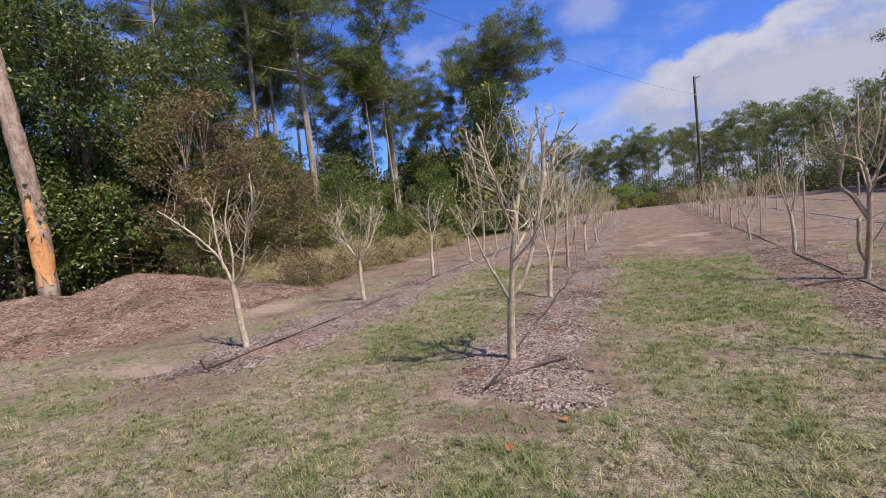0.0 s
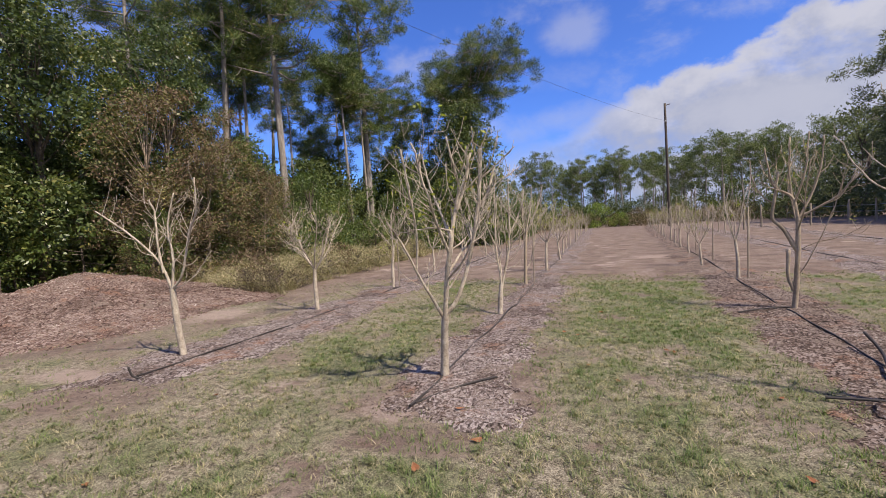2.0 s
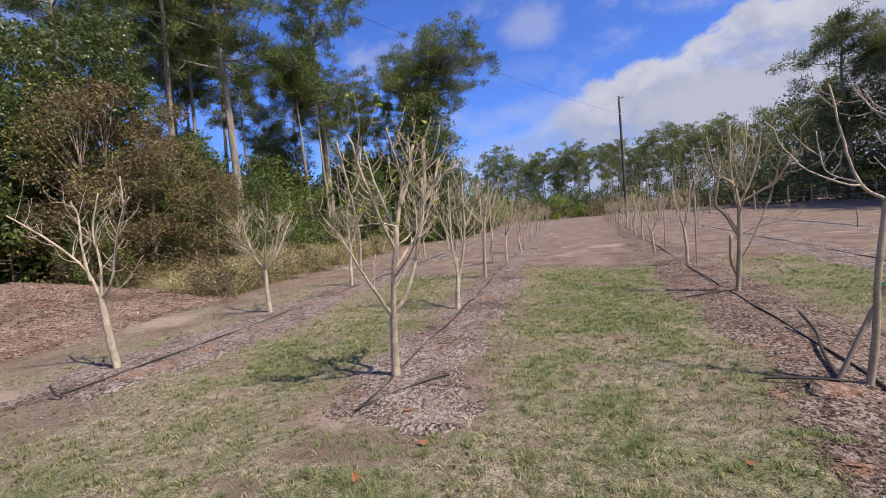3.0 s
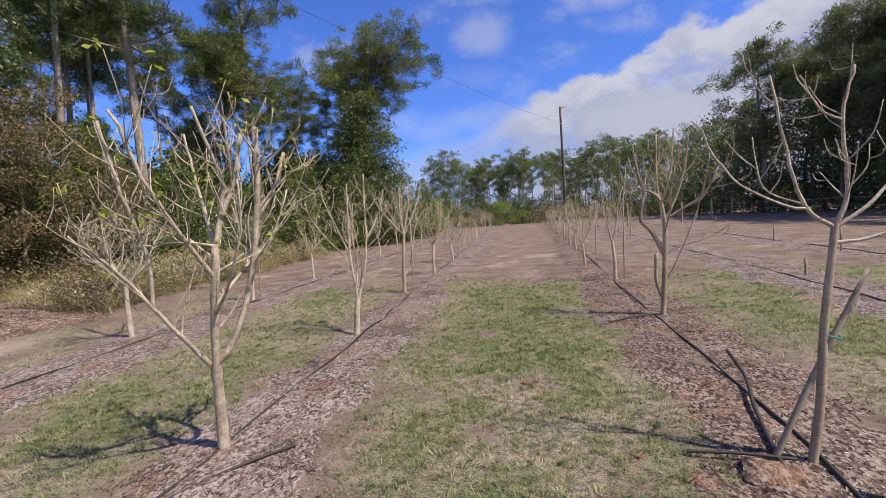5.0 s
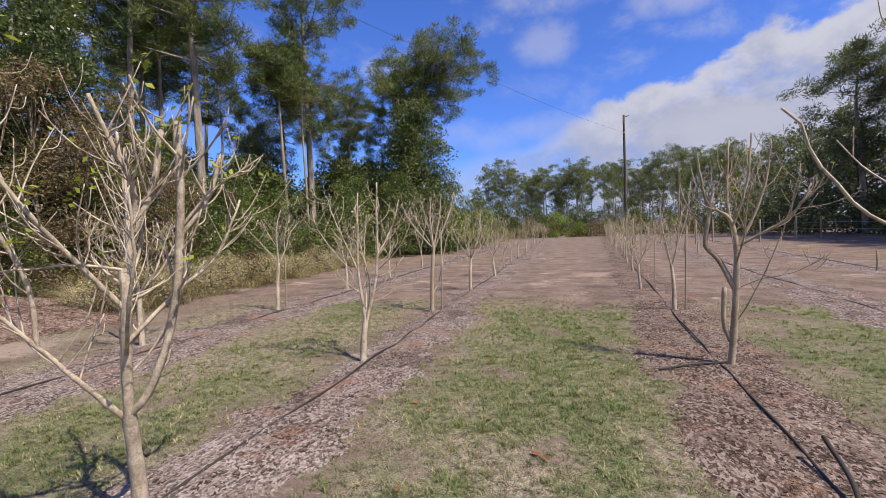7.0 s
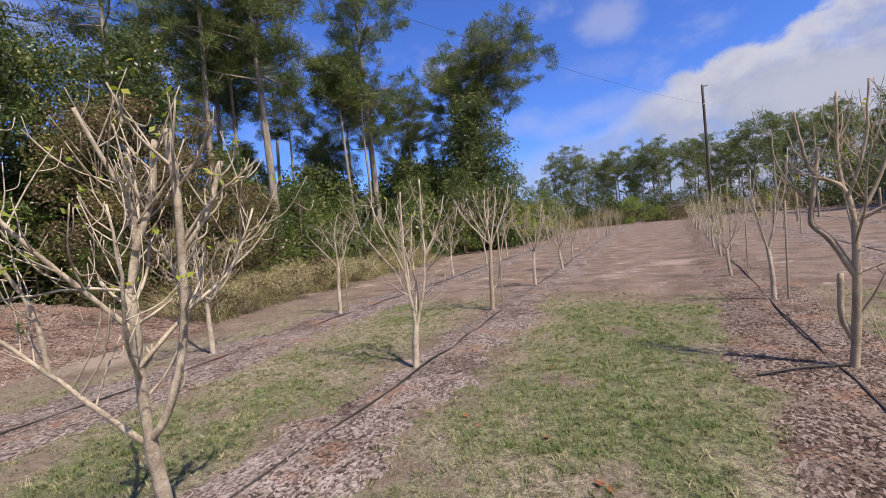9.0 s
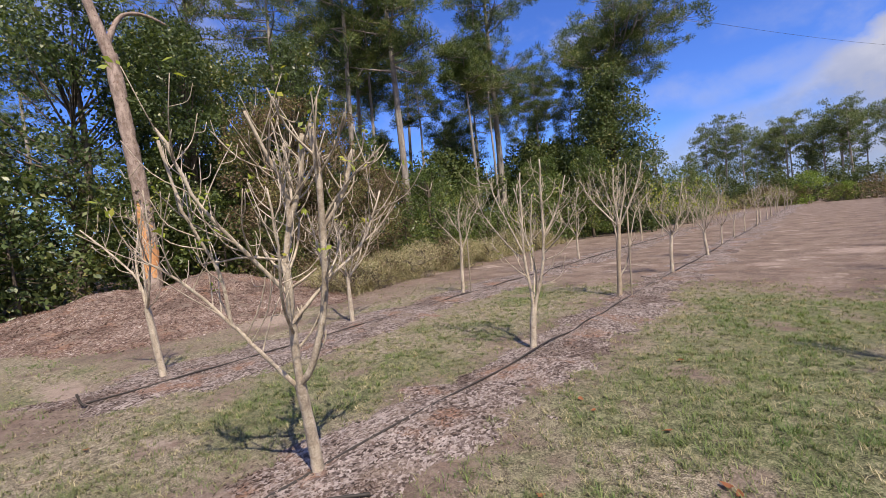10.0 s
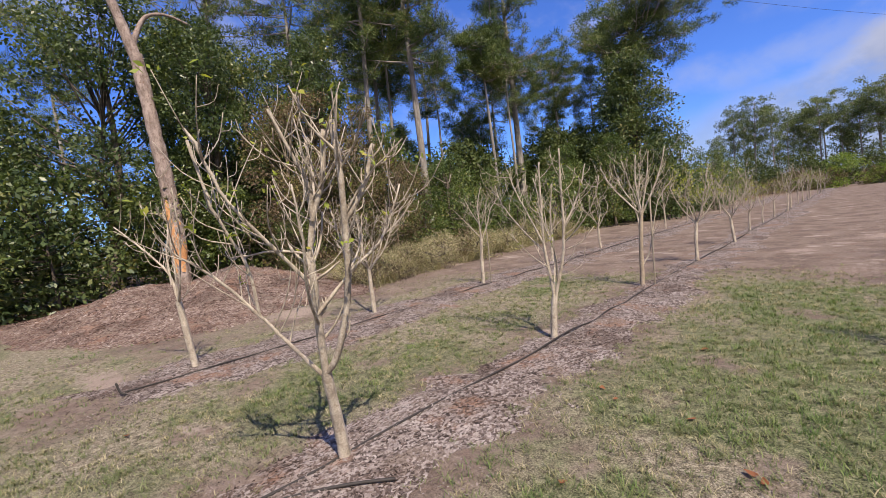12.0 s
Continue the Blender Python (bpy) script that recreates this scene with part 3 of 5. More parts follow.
def blades(rng, roots, height, width, lean):
    n = len(roots)
    yaw = rng.uniform(0, math.tau, n)
    h = height * rng.uniform(0.5, 1.3, n)
    ln = lean * rng.uniform(0.3, 1.4, n) * h
    side = np.stack([-np.sin(yaw), np.cos(yaw), np.zeros(n)], 1) * (width * rng.uniform(0.7, 1.3, n))[:, None] * 0.5
    out = np.stack([np.cos(yaw) * ln, np.sin(yaw) * ln, h], 1)
    mid = np.stack([np.cos(yaw) * ln * 0.35, np.sin(yaw) * ln * 0.35, h * 0.62], 1)
    if isinstance(roots, list):
        roots = np.array(roots)
    V = np.stack([roots - side, roots + side, roots + mid + side * 0.8, roots + out, roots + mid - side * 0.8], 1).reshape(-1, 3)
    b = np.arange(n)[:, None] * 5
    F = np.concatenate([b + np.array([[0, 1, 2, 4]])], 1)
    T = b + np.array([[4, 2, 3, 3]])
    return V, F, T


def blade_mesh(name, V, F, T, material):
    """Quads and tips in one mesh; the tips are triangles."""
    me = bpy.data.meshes.new(name)
    loops = np.concatenate([np.concatenate([f, t[:3]]) for f, t in zip(F, T)]) if len(F) < 10 else np.hstack([F, T[:, :3]]).ravel()
    starts = (np.arange(len(F))[:, None] * 7 + np.array([[0, 4]])).ravel()
    me.vertices.add(len(V))
    me.vertices.foreach_set("co", V.astype(np.float32).ravel())
    me.loops.add(len(loops))
    me.loops.foreach_set("vertex_index", loops.astype(np.int32))
    me.polygons.add(len(starts))
    me.polygons.foreach_set("loop_start", starts.astype(np.int32))
    me.materials.append(material)
    me.update(calc_edges=True)
    return me


def lawn():
    rng = np.random.default_rng(31)
    roots, big = [], []
    tries = 0
    while len(roots) < 165000 and tries < 150000:
        tries += 1
        y = -1.0 + 13.6 * rng.random() ** 1.1
        x = rng.normal(-0.6 + 0.1 * y, 3.0 + 0.12 * y)
        if y < 1.2 and rng.random() > (y + 1.0) / 2.2:
            continue
        g, b, _ = cover(x, y)
        if rng.random() < b * 0.93 or rng.random() < sand(x, y) or strip_over(x, y):
            continue
        clump = wave(x, y, 7.5, 30.0) + 0.7 * wave(x, y, 17.0, 11.0)
        if clump < -0.10 and rng.random() < 0.75:
            continue
        k = 5 + int(11 * g * rng.random() + 4 * rng.random() + 5 * max(0.0, clump))
        spread = rng.normal(0, 0.020, (k, 2))
        z = lift(x, y)
        target = big if (g > 0.62 and rng.random() < 0.35) else roots
        target.extend((x + dx, y + dy, z - 0.003) for dx, dy in spread)
    for cx, cy, r in ((-0.9, 3.22, 0.3), (-0.4, 3.4, 0.25), (1.45, 3.5, 0.4), (1.5, 4.3, 0.4), (1.55, 5.3, 0.45), (0.1, 4.2, 0.2), (-0.35, 4.9, 0.16), (0.25, 6.7, 0.5), (-2.5, 7.6, 0.7), (-2.3, 9.1, 0.6), (4.4, 7.4, 0.6), (-5.5, 3.3, 0.5), (0.0, 8.8, 0.5), (-7.6, 3.9, 0.6), (0.9, 6.0, 0.3)):
        for _ in range(int(90 * r)):
            x, y = cx + rng.normal(0, r), cy + rng.normal(0, r * 0.7)
            if not strip_over(x, y):
                big.extend((x + dx, y + dy, lift(x, y) - 0.003) for dx, dy in rng.normal(0, 0.024, (9, 2)))
    V, F, T = blades(rng, np.array(roots), 0.034, 0.0050, 1.7)
    tagged(new("lawn_grass", blade_mesh("lawn_grass", V, F, T, M_BLADE)), "short dry lawn grass with straw and green blades", "grass", kind="stuff")
    V, F, T = blades(rng, np.array(big), 0.044, 0.0048, 1.2)
    tagged(new("green_grass", blade_mesh("green_grass", V, F, T, M_WEED)), "fresh green grass growing in patches", "grass", kind="stuff")


def tall_grass():
    rng = np.random.default_rng(32)
    roots = []
    while len(roots) < 36000:
        y = rng.uniform(9.6, 24)
        x = rng.uniform(-14.5, -6.6)
        edge = -7.3 - 0.05 * (y - 10) + 0.5 * wave(x, y, 0.5, 2.0)
        if x > edge or wave(x, y, 0.7, 14.0) < -0.28 or (y < 10.8 and x < -9.6):
            continue
        for _ in range(9):
            roots.append((x + rng.normal(0, 0.07), y + rng.normal(0, 0.07), -0.02))
    tall = np.array([0.62 + 1.0 * max(-0.25, wave(x, y, 0.8, 17.0)) + 0.3 * wave(x, y, 2.4, 3.0) for x, y, z in roots])
    V, F, T = blades(rng, np.array(roots), np.maximum(0.2, tall) * 0.72, 0.008, 2.0)
    tagged(new("tall_dry_grass", blade_mesh("tall_dry_grass", V, F, T, M_DRY)), "waist-high dry grass and weeds at the wood's edge", "tall grass", kind="stuff")


lawn()
tall_grass()


# ---- orchard trees ----
def limb(tree, rng, points, r0, r1, twigs=3, twig_len=0.4, sprigs=None, name="limb", sides=6, skin=M_TWIG):
    """One limb with its side twigs, as one mesh."""
    line = flow(points, 5)
    r0, r1, twigs = r0 * 0.80, r1 * 0.80, int(twigs * 2.6 + 0.5)
    line = line + rng.normal(0, 0.004, line.shape) * np.linspace(0, 1, len(line))[:, None]
    wood = part(name, Geo().add(*tube(line, r0, r1, sides, True, 0.05, rng)), skin, tree)
    g = Geo()
    for _ in range(twigs):
        f = rng.uniform(0.3, 0.97)
        i = min(int(f * (len(line) - 1)), len(line) - 2)
        d = unit(line[i + 1] - line[i])
        away = unit(rng.standard_normal(3) * np.array((1, 1, 0.35)))
        a = line[i]
        length = twig_len * rng.uniform(0.35, 1.25)
        d1 = unit(d * 0.7 + away * 0.8 + np.array((0, 0, 0.15)))
        d2 = unit(d1 + np.array((0, 0, 0.75)) + 0.25 * rng.standard_normal(3))
        t = flow([a, a + d1 * length * 0.5, a + d1 * length * 0.5 + d2 * length * 0.5], 3)
        rr = max(0.0035, (r0 + (r1 - r0) * f) * 0.42)
        g.add(*tube(t, rr, max(0.002, rr * 0.5), 4))
        if rng.random() < 0.8:
            e = unit(d2 + 1.3 * rng.standard_normal(3))
            g.add(*tube(flow([t[4], t[4] + e * length * 0.22, t[4] + e * length * 0.3 + np.array((0, 0, length * 0.16))], 3), rr * 0.6, 0.002, 4))
        if sprigs is not None:
            sprigs.append(t[-1])
    if sprigs is not None:
        sprigs.append(line[-1])
    if twigs:
        part("twig_spray", g, skin, wood, "", "stuff")
    return line


def sprig_part(tree, rng, tips, size=0.05, share=0.5, count=5):
    pts = [p + rng.normal(0, 0.03, 3) for p in tips if rng.random() < share for _ in range(count)]
    if pts:
        part("foliage", Geo().add(*leaves(rng, np.array(pts), size, 0.5)), M_SPRIG, tree, "few small yellow-green leaves", "stuff")


def orchard_tree(seed, trunk_h, spread, height, count, lean=(0.0, 0.0), twigs=4, share=0.25, r=0.036, label=""):
    rng = np.random.default_rng(seed)
    tree = empty("fruit_tree", label or "young leafless orchard tree with pale pruned branches", "tree", "orchard trees")
    top = np.array((lean[0], lean[1], trunk_h))
    tips = []
    part("trunk", Geo().add(*tube(flow([(0, 0, -0.04), top * 0.5 + rng.normal(0, 0.012, 3), top], 6), r * 1.15, r * 0.85, 9, False, 0.04, rng)), M_TWIG, tree)
    a0 = rng.uniform(0, math.tau)
    for k in range(count):
        a = a0 + math.tau * k / count + rng.normal(0, 0.3)
        s = spread * rng.uniform(0.55, 1.1)
        h = (height - trunk_h) * rng.uniform(0.75, 1.05)
        o = np.array((math.cos(a), math.sin(a), 0.0))
        start = top * rng.uniform(0.86, 1.0)
        pts = [start, start + o * s * 0.45 + np.array((0, 0, h * 0.3)), start + o * s * 0.8 + np.array((0, 0, h * 0.65)) + rng.normal(0, 0.05, 3), start + o * s + np.array((0, 0, h)) + rng.normal(0, 0.06, 3)]
        limb(tree, rng, pts, r * rng.uniform(0.42, 0.6), 0.0075, twigs, 0.42, tips)
    sprig_part(tree, rng, tips, 0.055, share * 1.4, 6)
    return tree


def hero_tree():
    """The tree at the head of the middle row."""
    rng = np.random.default_rng(77)
    tree = empty("fruit_tree", "pale-barked pruned orchard tree with sawn limbs and few leaves", "tree", "orchard trees", (-1.236, 4.476, 0))
    tips = []
    part("trunk", Geo().add(*tube(flow([(-0.005, 0.01, -0.04), (0.025, -0.03, 0.3), (0.076, -0.096, 0.66)], 6), 0.043, 0.033, 10, False, 0.03, rng)), M_TWIG, tree)
    fork = (0.076, -0.096, 0.64)
    limb(tree, rng, [fork, (0.13, -0.13, 1.02), (0.216, -0.176, 1.43)], 0.034, 0.030, 2, 0.35, tips)
    limb(tree, rng, [fork, (0.20, -0.06, 0.80), (0.335, -0.02, 1.20), (0.45, -0.06, 1.70), (0.506, -0.086, 2.15)], 0.027, 0.024, 3, 0.35, tips, "sawn_limb")
    left = limb(tree, rng, [(0.06, -0.08, 0.60), (0.0, -0.24, 0.84), (-0.054, -0.366, 1.04), (-0.094, -0.566, 1.32), (-0.14, -0.80, 1.54)], 0.021, 0.008, 5, 0.45, tips)
    limb(tree, rng, [left[11], (-0.02, -0.45, 1.40), (0.0, -0.60, 1.75), (-0.03, -0.66, 2.12)], 0.014, 0.011, 4, 0.4, tips)
    limb(tree, rng, [(0.17, -0.15, 1.22), (0.14, -0.36, 1.50), (0.136, -0.556, 1.76), (0.076, -0.70, 2.16)], 0.018, 0.010, 6, 0.45, tips)
    limb(tree, rng, [(0.216, -0.176, 1.42), (0.26, -0.15, 1.66), (0.30, -0.19, 1.86), (0.256, -0.336, 2.25)], 0.026, 0.010, 5, 0.4, tips)
    limb(tree, rng, [(0.27, -0.16, 1.62), (0.35, -0.10, 1.88), (0.40, -0.10, 2.12)], 0.022, 0.017, 3, 0.35, tips)
    limb(tree, rng, [(0.43, -0.05, 1.62), (0.56, 0.02, 1.80), (0.836, 0.10, 1.99)], 0.010, 0.005, 3, 0.22, tips)
    limb(tree, rng, [(0.42, -0.05, 1.58), (0.52, 0.05, 1.78), (0.58, 0.10, 2.02)], 0.019, 0.016, 2, 0.3, tips, "sawn_limb")
    limb(tree, rng, [(0.15, -0.14, 1.05), (0.27, 0.06, 1.28), (0.36, 0.28, 1.48), (0.42, 0.42, 1.80)], 0.016, 0.007, 6, 0.42, tips)
    limb(tree, rng, [(0.20, -0.17, 1.36), (0.06, -0.02, 1.62), (-0.08, 0.10, 1.92), (-0.14, 0.12, 2.2)], 0.018, 0.009, 5, 0.42, tips)
    limb(tree, rng, [(0.13, -0.13, 0.98), (0.36, -0.30, 1.20), (0.52, -0.38, 1.52), (0.55, -0.42, 1.80)], 0.014, 0.006, 5, 0.35, tips)
    limb(tree, rng, [(0.216, -0.176, 1.43), (0.10, -0.34, 1.47), (-0.05, -0.52, 1.46)], 0.011, 0.006, 2, 0.25, tips)
    sprig_part(tree, rng, tips, 0.045, 0.22, 5)


def edge_tree():
    """The tree at the head of the row beside the mound."""
    rng = np.random.default_rng(78)
    tree = empty("fruit_tree", "slim leafless orchard tree with forked pale branches", "tree", "orchard trees", (-4.86, 4.71, 0))
    tips = []
    part("trunk", Geo().add(*tube(flow([(0, 0, -0.04), (-0.02, -0.04, 0.45), (0.0, -0.08, 0.90)], 6), 0.045, 0.036, 9, False, 0.03, rng)), M_TWIG, tree)
    f = (0.0, -0.08, 0.88)
    limb(tree, rng, [f, (-0.16, -0.10, 1.25), (-0.34, -0.30, 1.60), (-0.62, -0.50, 1.92)], 0.024, 0.010, 5, 0.42, tips)
    limb(tree, rng, [(-0.1, -0.10, 1.1), (-0.18, -0.08, 1.5), (-0.30, 0.02, 1.85), (-0.36, 0.0, 2.05)], 0.019, 0.010, 4, 0.4, tips)
    limb(tree, rng, [f, (0.06, -0.08, 1.3), (-0.02, -0.05, 1.7), (0.10, -0.02, 2.1)], 0.022, 0.010, 5, 0.4, tips)
    limb(tree, rng, [f, (0.22, -0.10, 1.10), (0.34, -0.06, 1.60), (0.52, -0.10, 1.85), (0.56, -0.12, 2.25)], 0.022, 0.009, 5, 0.36, tips)
    limb(tree, rng, [(0.30, -0.08, 1.4), (0.55, -0.2, 1.66), (0.85, -0.3, 1.98)], 0.013, 0.006, 3, 0.3, tips)
    limb(tree, rng, [f, (0.30, -0.05, 1.02), (0.60, 0.0, 1.35)], 0.008, 0.004, 1, 0.2, tips)
    sprig_part(tree, rng, tips, 0.045, 0.08, 3)


def staked_tree():
    """The tall open tree at the head of the near row, tied to a leaning stake."""
    rng = np.random.default_rng(79)
    tree = empty("fruit_tree", "tall open leafless tree with long arching branches", "tree", "orchard trees", (2.40, 4.34, 0))
    tips = []
    part("trunk", Geo().add(*tube(flow([(0.0, 0, -0.05), (0.04, -0.01, 0.35), (0.055, -0.02, 0.79), (0.11, -0.02, 1.34)], 6), 0.026, 0.018, 10, False, 0.035, rng)), M_STEM, tree)
    f = (0.11, -0.02, 1.32)
    limb(tree, rng, [f, (-0.04, -0.03, 1.44), (-0.14, -0.05, 1.73), (-0.21, -0.03, 2.14)], 0.015, 0.007, 1, 0.25, tips)
    limb(tree, rng, [(-0.02, -0.03, 1.43), (-0.16, -0.05, 1.46), (-0.42, -0.06, 1.62), (-0.60, -0.05, 1.95)], 0.009, 0.005, 0, 0.2, tips)
    limb(tree, rng, [(-0.04, -0.03, 1.45), (-0.17, 0.10, 1.56), (-0.20, 0.16, 1.86)], 0.007, 0.004, 1, 0.25, tips)
    limb(tree, rng, [f, (0.17, -0.02, 1.52), (0.14, -0.03, 1.90), (0.20, -0.03, 2.16)], 0.016, 0.008, 4, 0.28, tips)
    limb(tree, rng, [(0.14, -0.03, 1.88), (0.02, -0.05, 1.94), (-0.08, -0.06, 2.12)], 0.008, 0.005, 2, 0.2, tips)
    limb(tree, rng, [f, (0.29, -0.03, 1.46), (0.50, 0.02, 1.70), (0.62, 0.0, 2.05)], 0.014, 0.007, 3, 0.3, tips)
    limb(tree, rng, [(0.10, -0.02, 1.24), (0.28, -0.06, 1.27), (0.52, -0.16, 1.42), (0.70, -0.2, 1.75)], 0.015, 0.007, 4, 0.3, tips)
    stake = empty("tree_stake", "weathered wooden stake leaning against a young tree", "stake", "", (2.18, 4.34, 0))
    part("pole", Geo().add(*tube(flow([(0, 0, -0.05), (0.24, 0.0, 0.52), (0.52, 0.02, 1.08)], 4), 0.018, 0.016, 8)), M_POST, stake)
    t = np.linspace(0, math.tau, 17)
    ring = np.stack([0.046 * np.cos(t), 0.034 * np.sin(t), 0.010 * np.sin(2 * t)], 1)
    tagged(new("tie_tape", Geo().add(*tube(ring, 0.005, 0.005, 5, False)).mesh("tie_tape", M_TIE)), "teal plastic tape tying tree to stake", "tie").location = (2.495, 4.33, 0.73)


hero_tree()
edge_tree()
staked_tree()


def drawn_tree(seed, base, across, label, bark_mat, r, trunk, limbs, share=0.1, skin=M_TWIG):
    """A tree drawn by its main limbs: each point is (across, height, depth) from the foot."""
    rng = np.random.default_rng(seed)
    tree = empty("fruit_tree", label, "tree", "orchard trees", (*base, 0))
    ax = np.array((*across, 0.0)) / math.hypot(*across)
    dp = np.array((-ax[1], ax[0], 0.0))

    def spot(p):
        return ax * p[0] + dp * (p[2] if len(p) > 2 else 0.0) + np.array((0, 0, p[1]))

    tips = []
    part("trunk", Geo().add(*tube(flow([spot(p) for p in trunk], 6), r, r * 0.78, 10, False, 0.035, rng)), bark_mat, tree)
    for r0, r1, twigs, length, pts in limbs:
        limb(tree, rng, [spot(p) for p in pts], r0, r1, twigs, length, tips, skin=skin)
    sprig_part(tree, rng, tips, 0.04, share, 4)
    return tree


# the many-stemmed second tree of the near row
corded = drawn_tree(80, (2.86, 7.78), (0.935, -0.356), "leafless orchard tree with a dense upright bunch of branches", M_STEM, 0.036,
           [(0, -0.05), (0.03, 0.4), (0.05, 0.8), (0.06, 1.3)], [
    (0.030, 0.028, 0, 0.2, [(0.0, 0.28), (-0.06, 0.5, -0.03), (-0.05, 0.86, -0.04)]),
    (0.036, 0.020, 1, 0.35, [(0.06, 0.80), (-0.10, 1.14), (-0.22, 1.30), (-0.20, 1.55), (-0.15, 1.95)]),
    (0.015, 0.007, 2, 0.35, [(-0.20, 1.50), (-0.32, 1.62), (-0.44, 1.85), (-0.47, 2.18)]),
    (0.028, 0.012, 3, 0.3, [(0.06, 1.28), (0.0, 1.58), (-0.19, 1.74), (-0.26, 2.0), (-0.30, 2.30)]),
    (0.020, 0.013, 3, 0.3, [(0.0, 1.56), (-0.03, 1.9, 0.05), (-0.01, 2.42, 0.08)]),
    (0.018, 0.010, 3, 0.28, [(0.02, 1.5), (0.10, 1.75, -0.1), (0.16, 2.05, -0.12), (0.18, 2.44, -0.1)]),
    (0.022, 0.010, 3, 0.3, [(0.07, 1.3), (0.17, 1.52, 0.05), (0.26, 1.78, 0.08), (0.32, 2.05, 0.1), (0.34, 2.38, 0.1)]),
    (0.022, 0.010, 5, 0.4, [(0.07, 1.3), (0.26, 1.42), (0.47, 1.56), (0.58, 1.72), (0.66, 1.90)]),
    (0.011, 0.005, 2, 0.3, [(0.05, 0.5), (0.14, 0.66), (0.34, 1.15), (0.48, 1.6), (0.58, 2.1)]),
    (0.009, 0.004, 2, 0.25, [(0.06, 0.85), (0.25, 0.95), (0.55, 1.05), (0.8, 1.22)]),
    (0.016, 0.007, 4, 0.35, [(0.05, 1.2), (0.0, 1.5, 0.25), (-0.05, 1.85, 0.4), (0.0, 2.1, 0.45)]),
    (0.014, 0.006, 4, 0.35, [(0.05, 1.1), (0.12, 1.4, -0.25), (0.15, 1.75, -0.38), (0.2, 2.05, -0.4)])], 0.1, M_STEM)
part("tie_cord", Geo().add(*tube(flow([(0.09, -0.05, 0.58), (0.095, -0.36, 0.26), (0.12, -0.73, 0.03)], 5), 0.004, 0.004, 5)), M_CORD, corded, "thin tan cord slack to the ground")
# the second tree of the middle row, forked low
drawn_tree(81, (-1.25, 7.45), (0.87, 0.5), "pale orchard tree forking low into upright bare stems", M_TWIG, 0.043,
           [(0, -0.05), (0.02, 0.25), (0.05, 0.48)], [
    (0.028, 0.010, 5, 0.38, [(0.05, 0.45), (0.03, 0.7), (0.0, 0.95), (-0.01, 1.25), (0.0, 1.6), (0.02, 2.05)]),
    (0.031, 0.011, 5, 0.36, [(0.05, 0.45), (0.12, 0.68), (0.19, 0.95), (0.23, 1.33), (0.24, 1.75), (0.26, 2.18)]),
    (0.014, 0.006, 5, 0.4, [(-0.01, 1.1), (-0.15, 1.45), (-0.28, 1.78), (-0.34, 2.02)]),
    (0.018, 0.008, 4, 0.36, [(0.22, 1.28), (0.33, 1.45), (0.43, 1.66), (0.52, 1.96)]),
    (0.008, 0.004, 2, 0.3, [(0.02, 0.82), (-0.18, 1.0), (-0.40, 1.28)]),
    (0.007, 0.003, 1, 0.2, [(0.13, 0.72), (0.28, 0.76), (0.45, 0.86)]),
    (0.014, 0.007, 5, 0.36, [(0.06, 0.6), (0.10, 0.95, 0.16), (0.10, 1.35, 0.28), (0.14, 1.8, 0.32)]),
    (0.012, 0.006, 5, 0.38, [(0.0, 1.0), (-0.25, 1.30, 0.15), (-0.46, 1.62, 0.2), (-0.52, 1.85, 0.2)]),
    (0.013, 0.006, 5, 0.36, [(0.1, 0.66), (0.10, 1.0, -0.2), (0.0, 1.4, -0.38), (-0.05, 1.85, -0.42)]),
    (0.010, 0.005, 4, 0.34, [(0.22, 1.1), (0.40, 1.3, -0.2), (0.55, 1.55, -0.3), (0.62, 1.8, -0.3)])], 0.12)
# the third tree of the middle row, a dark stem under a pale vase
drawn_tree(82, (-1.24, 10.58), (0.95, 0.32), "orchard tree with a dark stem and pale vase of branches", M_STEM, 0.040,
           [(0, -0.05), (0.02, 0.6), (0.07, 1.25)], [
    (0.022, 0.009, 5, 0.4, [(0.07, 1.2), (-0.16, 1.48), (-0.36, 1.75), (-0.52, 2.08)]),
    (0.022, 0.010, 4, 0.32, [(0.07, 1.22), (0.04, 1.55), (0.02, 1.85), (0.05, 2.2)]),
    (0.024, 0.011, 4, 0.32, [(0.07, 1.22), (0.14, 1.55), (0.21, 1.9), (0.25, 2.25)]),
    (0.024, 0.010, 5, 0.34, [(0.07, 1.20), (0.26, 1.58), (0.40, 1.92), (0.49, 2.28)]),
    (0.018, 0.008, 4, 0.34, [(0.03, 0.36), (0.15, 0.58), (0.24, 1.02), (0.34, 1.42), (0.56, 1.74)]),
    (0.015, 0.007, 5, 0.36, [(0.06, 1.15), (0.05, 1.5, 0.25), (0.1, 1.85, 0.42), (0.1, 2.1, 0.45)]),
    (0.015, 0.007, 5, 0.36, [(0.06, 1.15), (0.0, 1.5, -0.28), (-0.1, 1.85, -0.42), (-0.15, 2.1, -0.45)]),
    (0.012, 0.006, 4, 0.34, [(0.0, 1.35), (-0.22, 1.75, 0.2), (-0.3, 2.1, 0.25)])], 0.05)
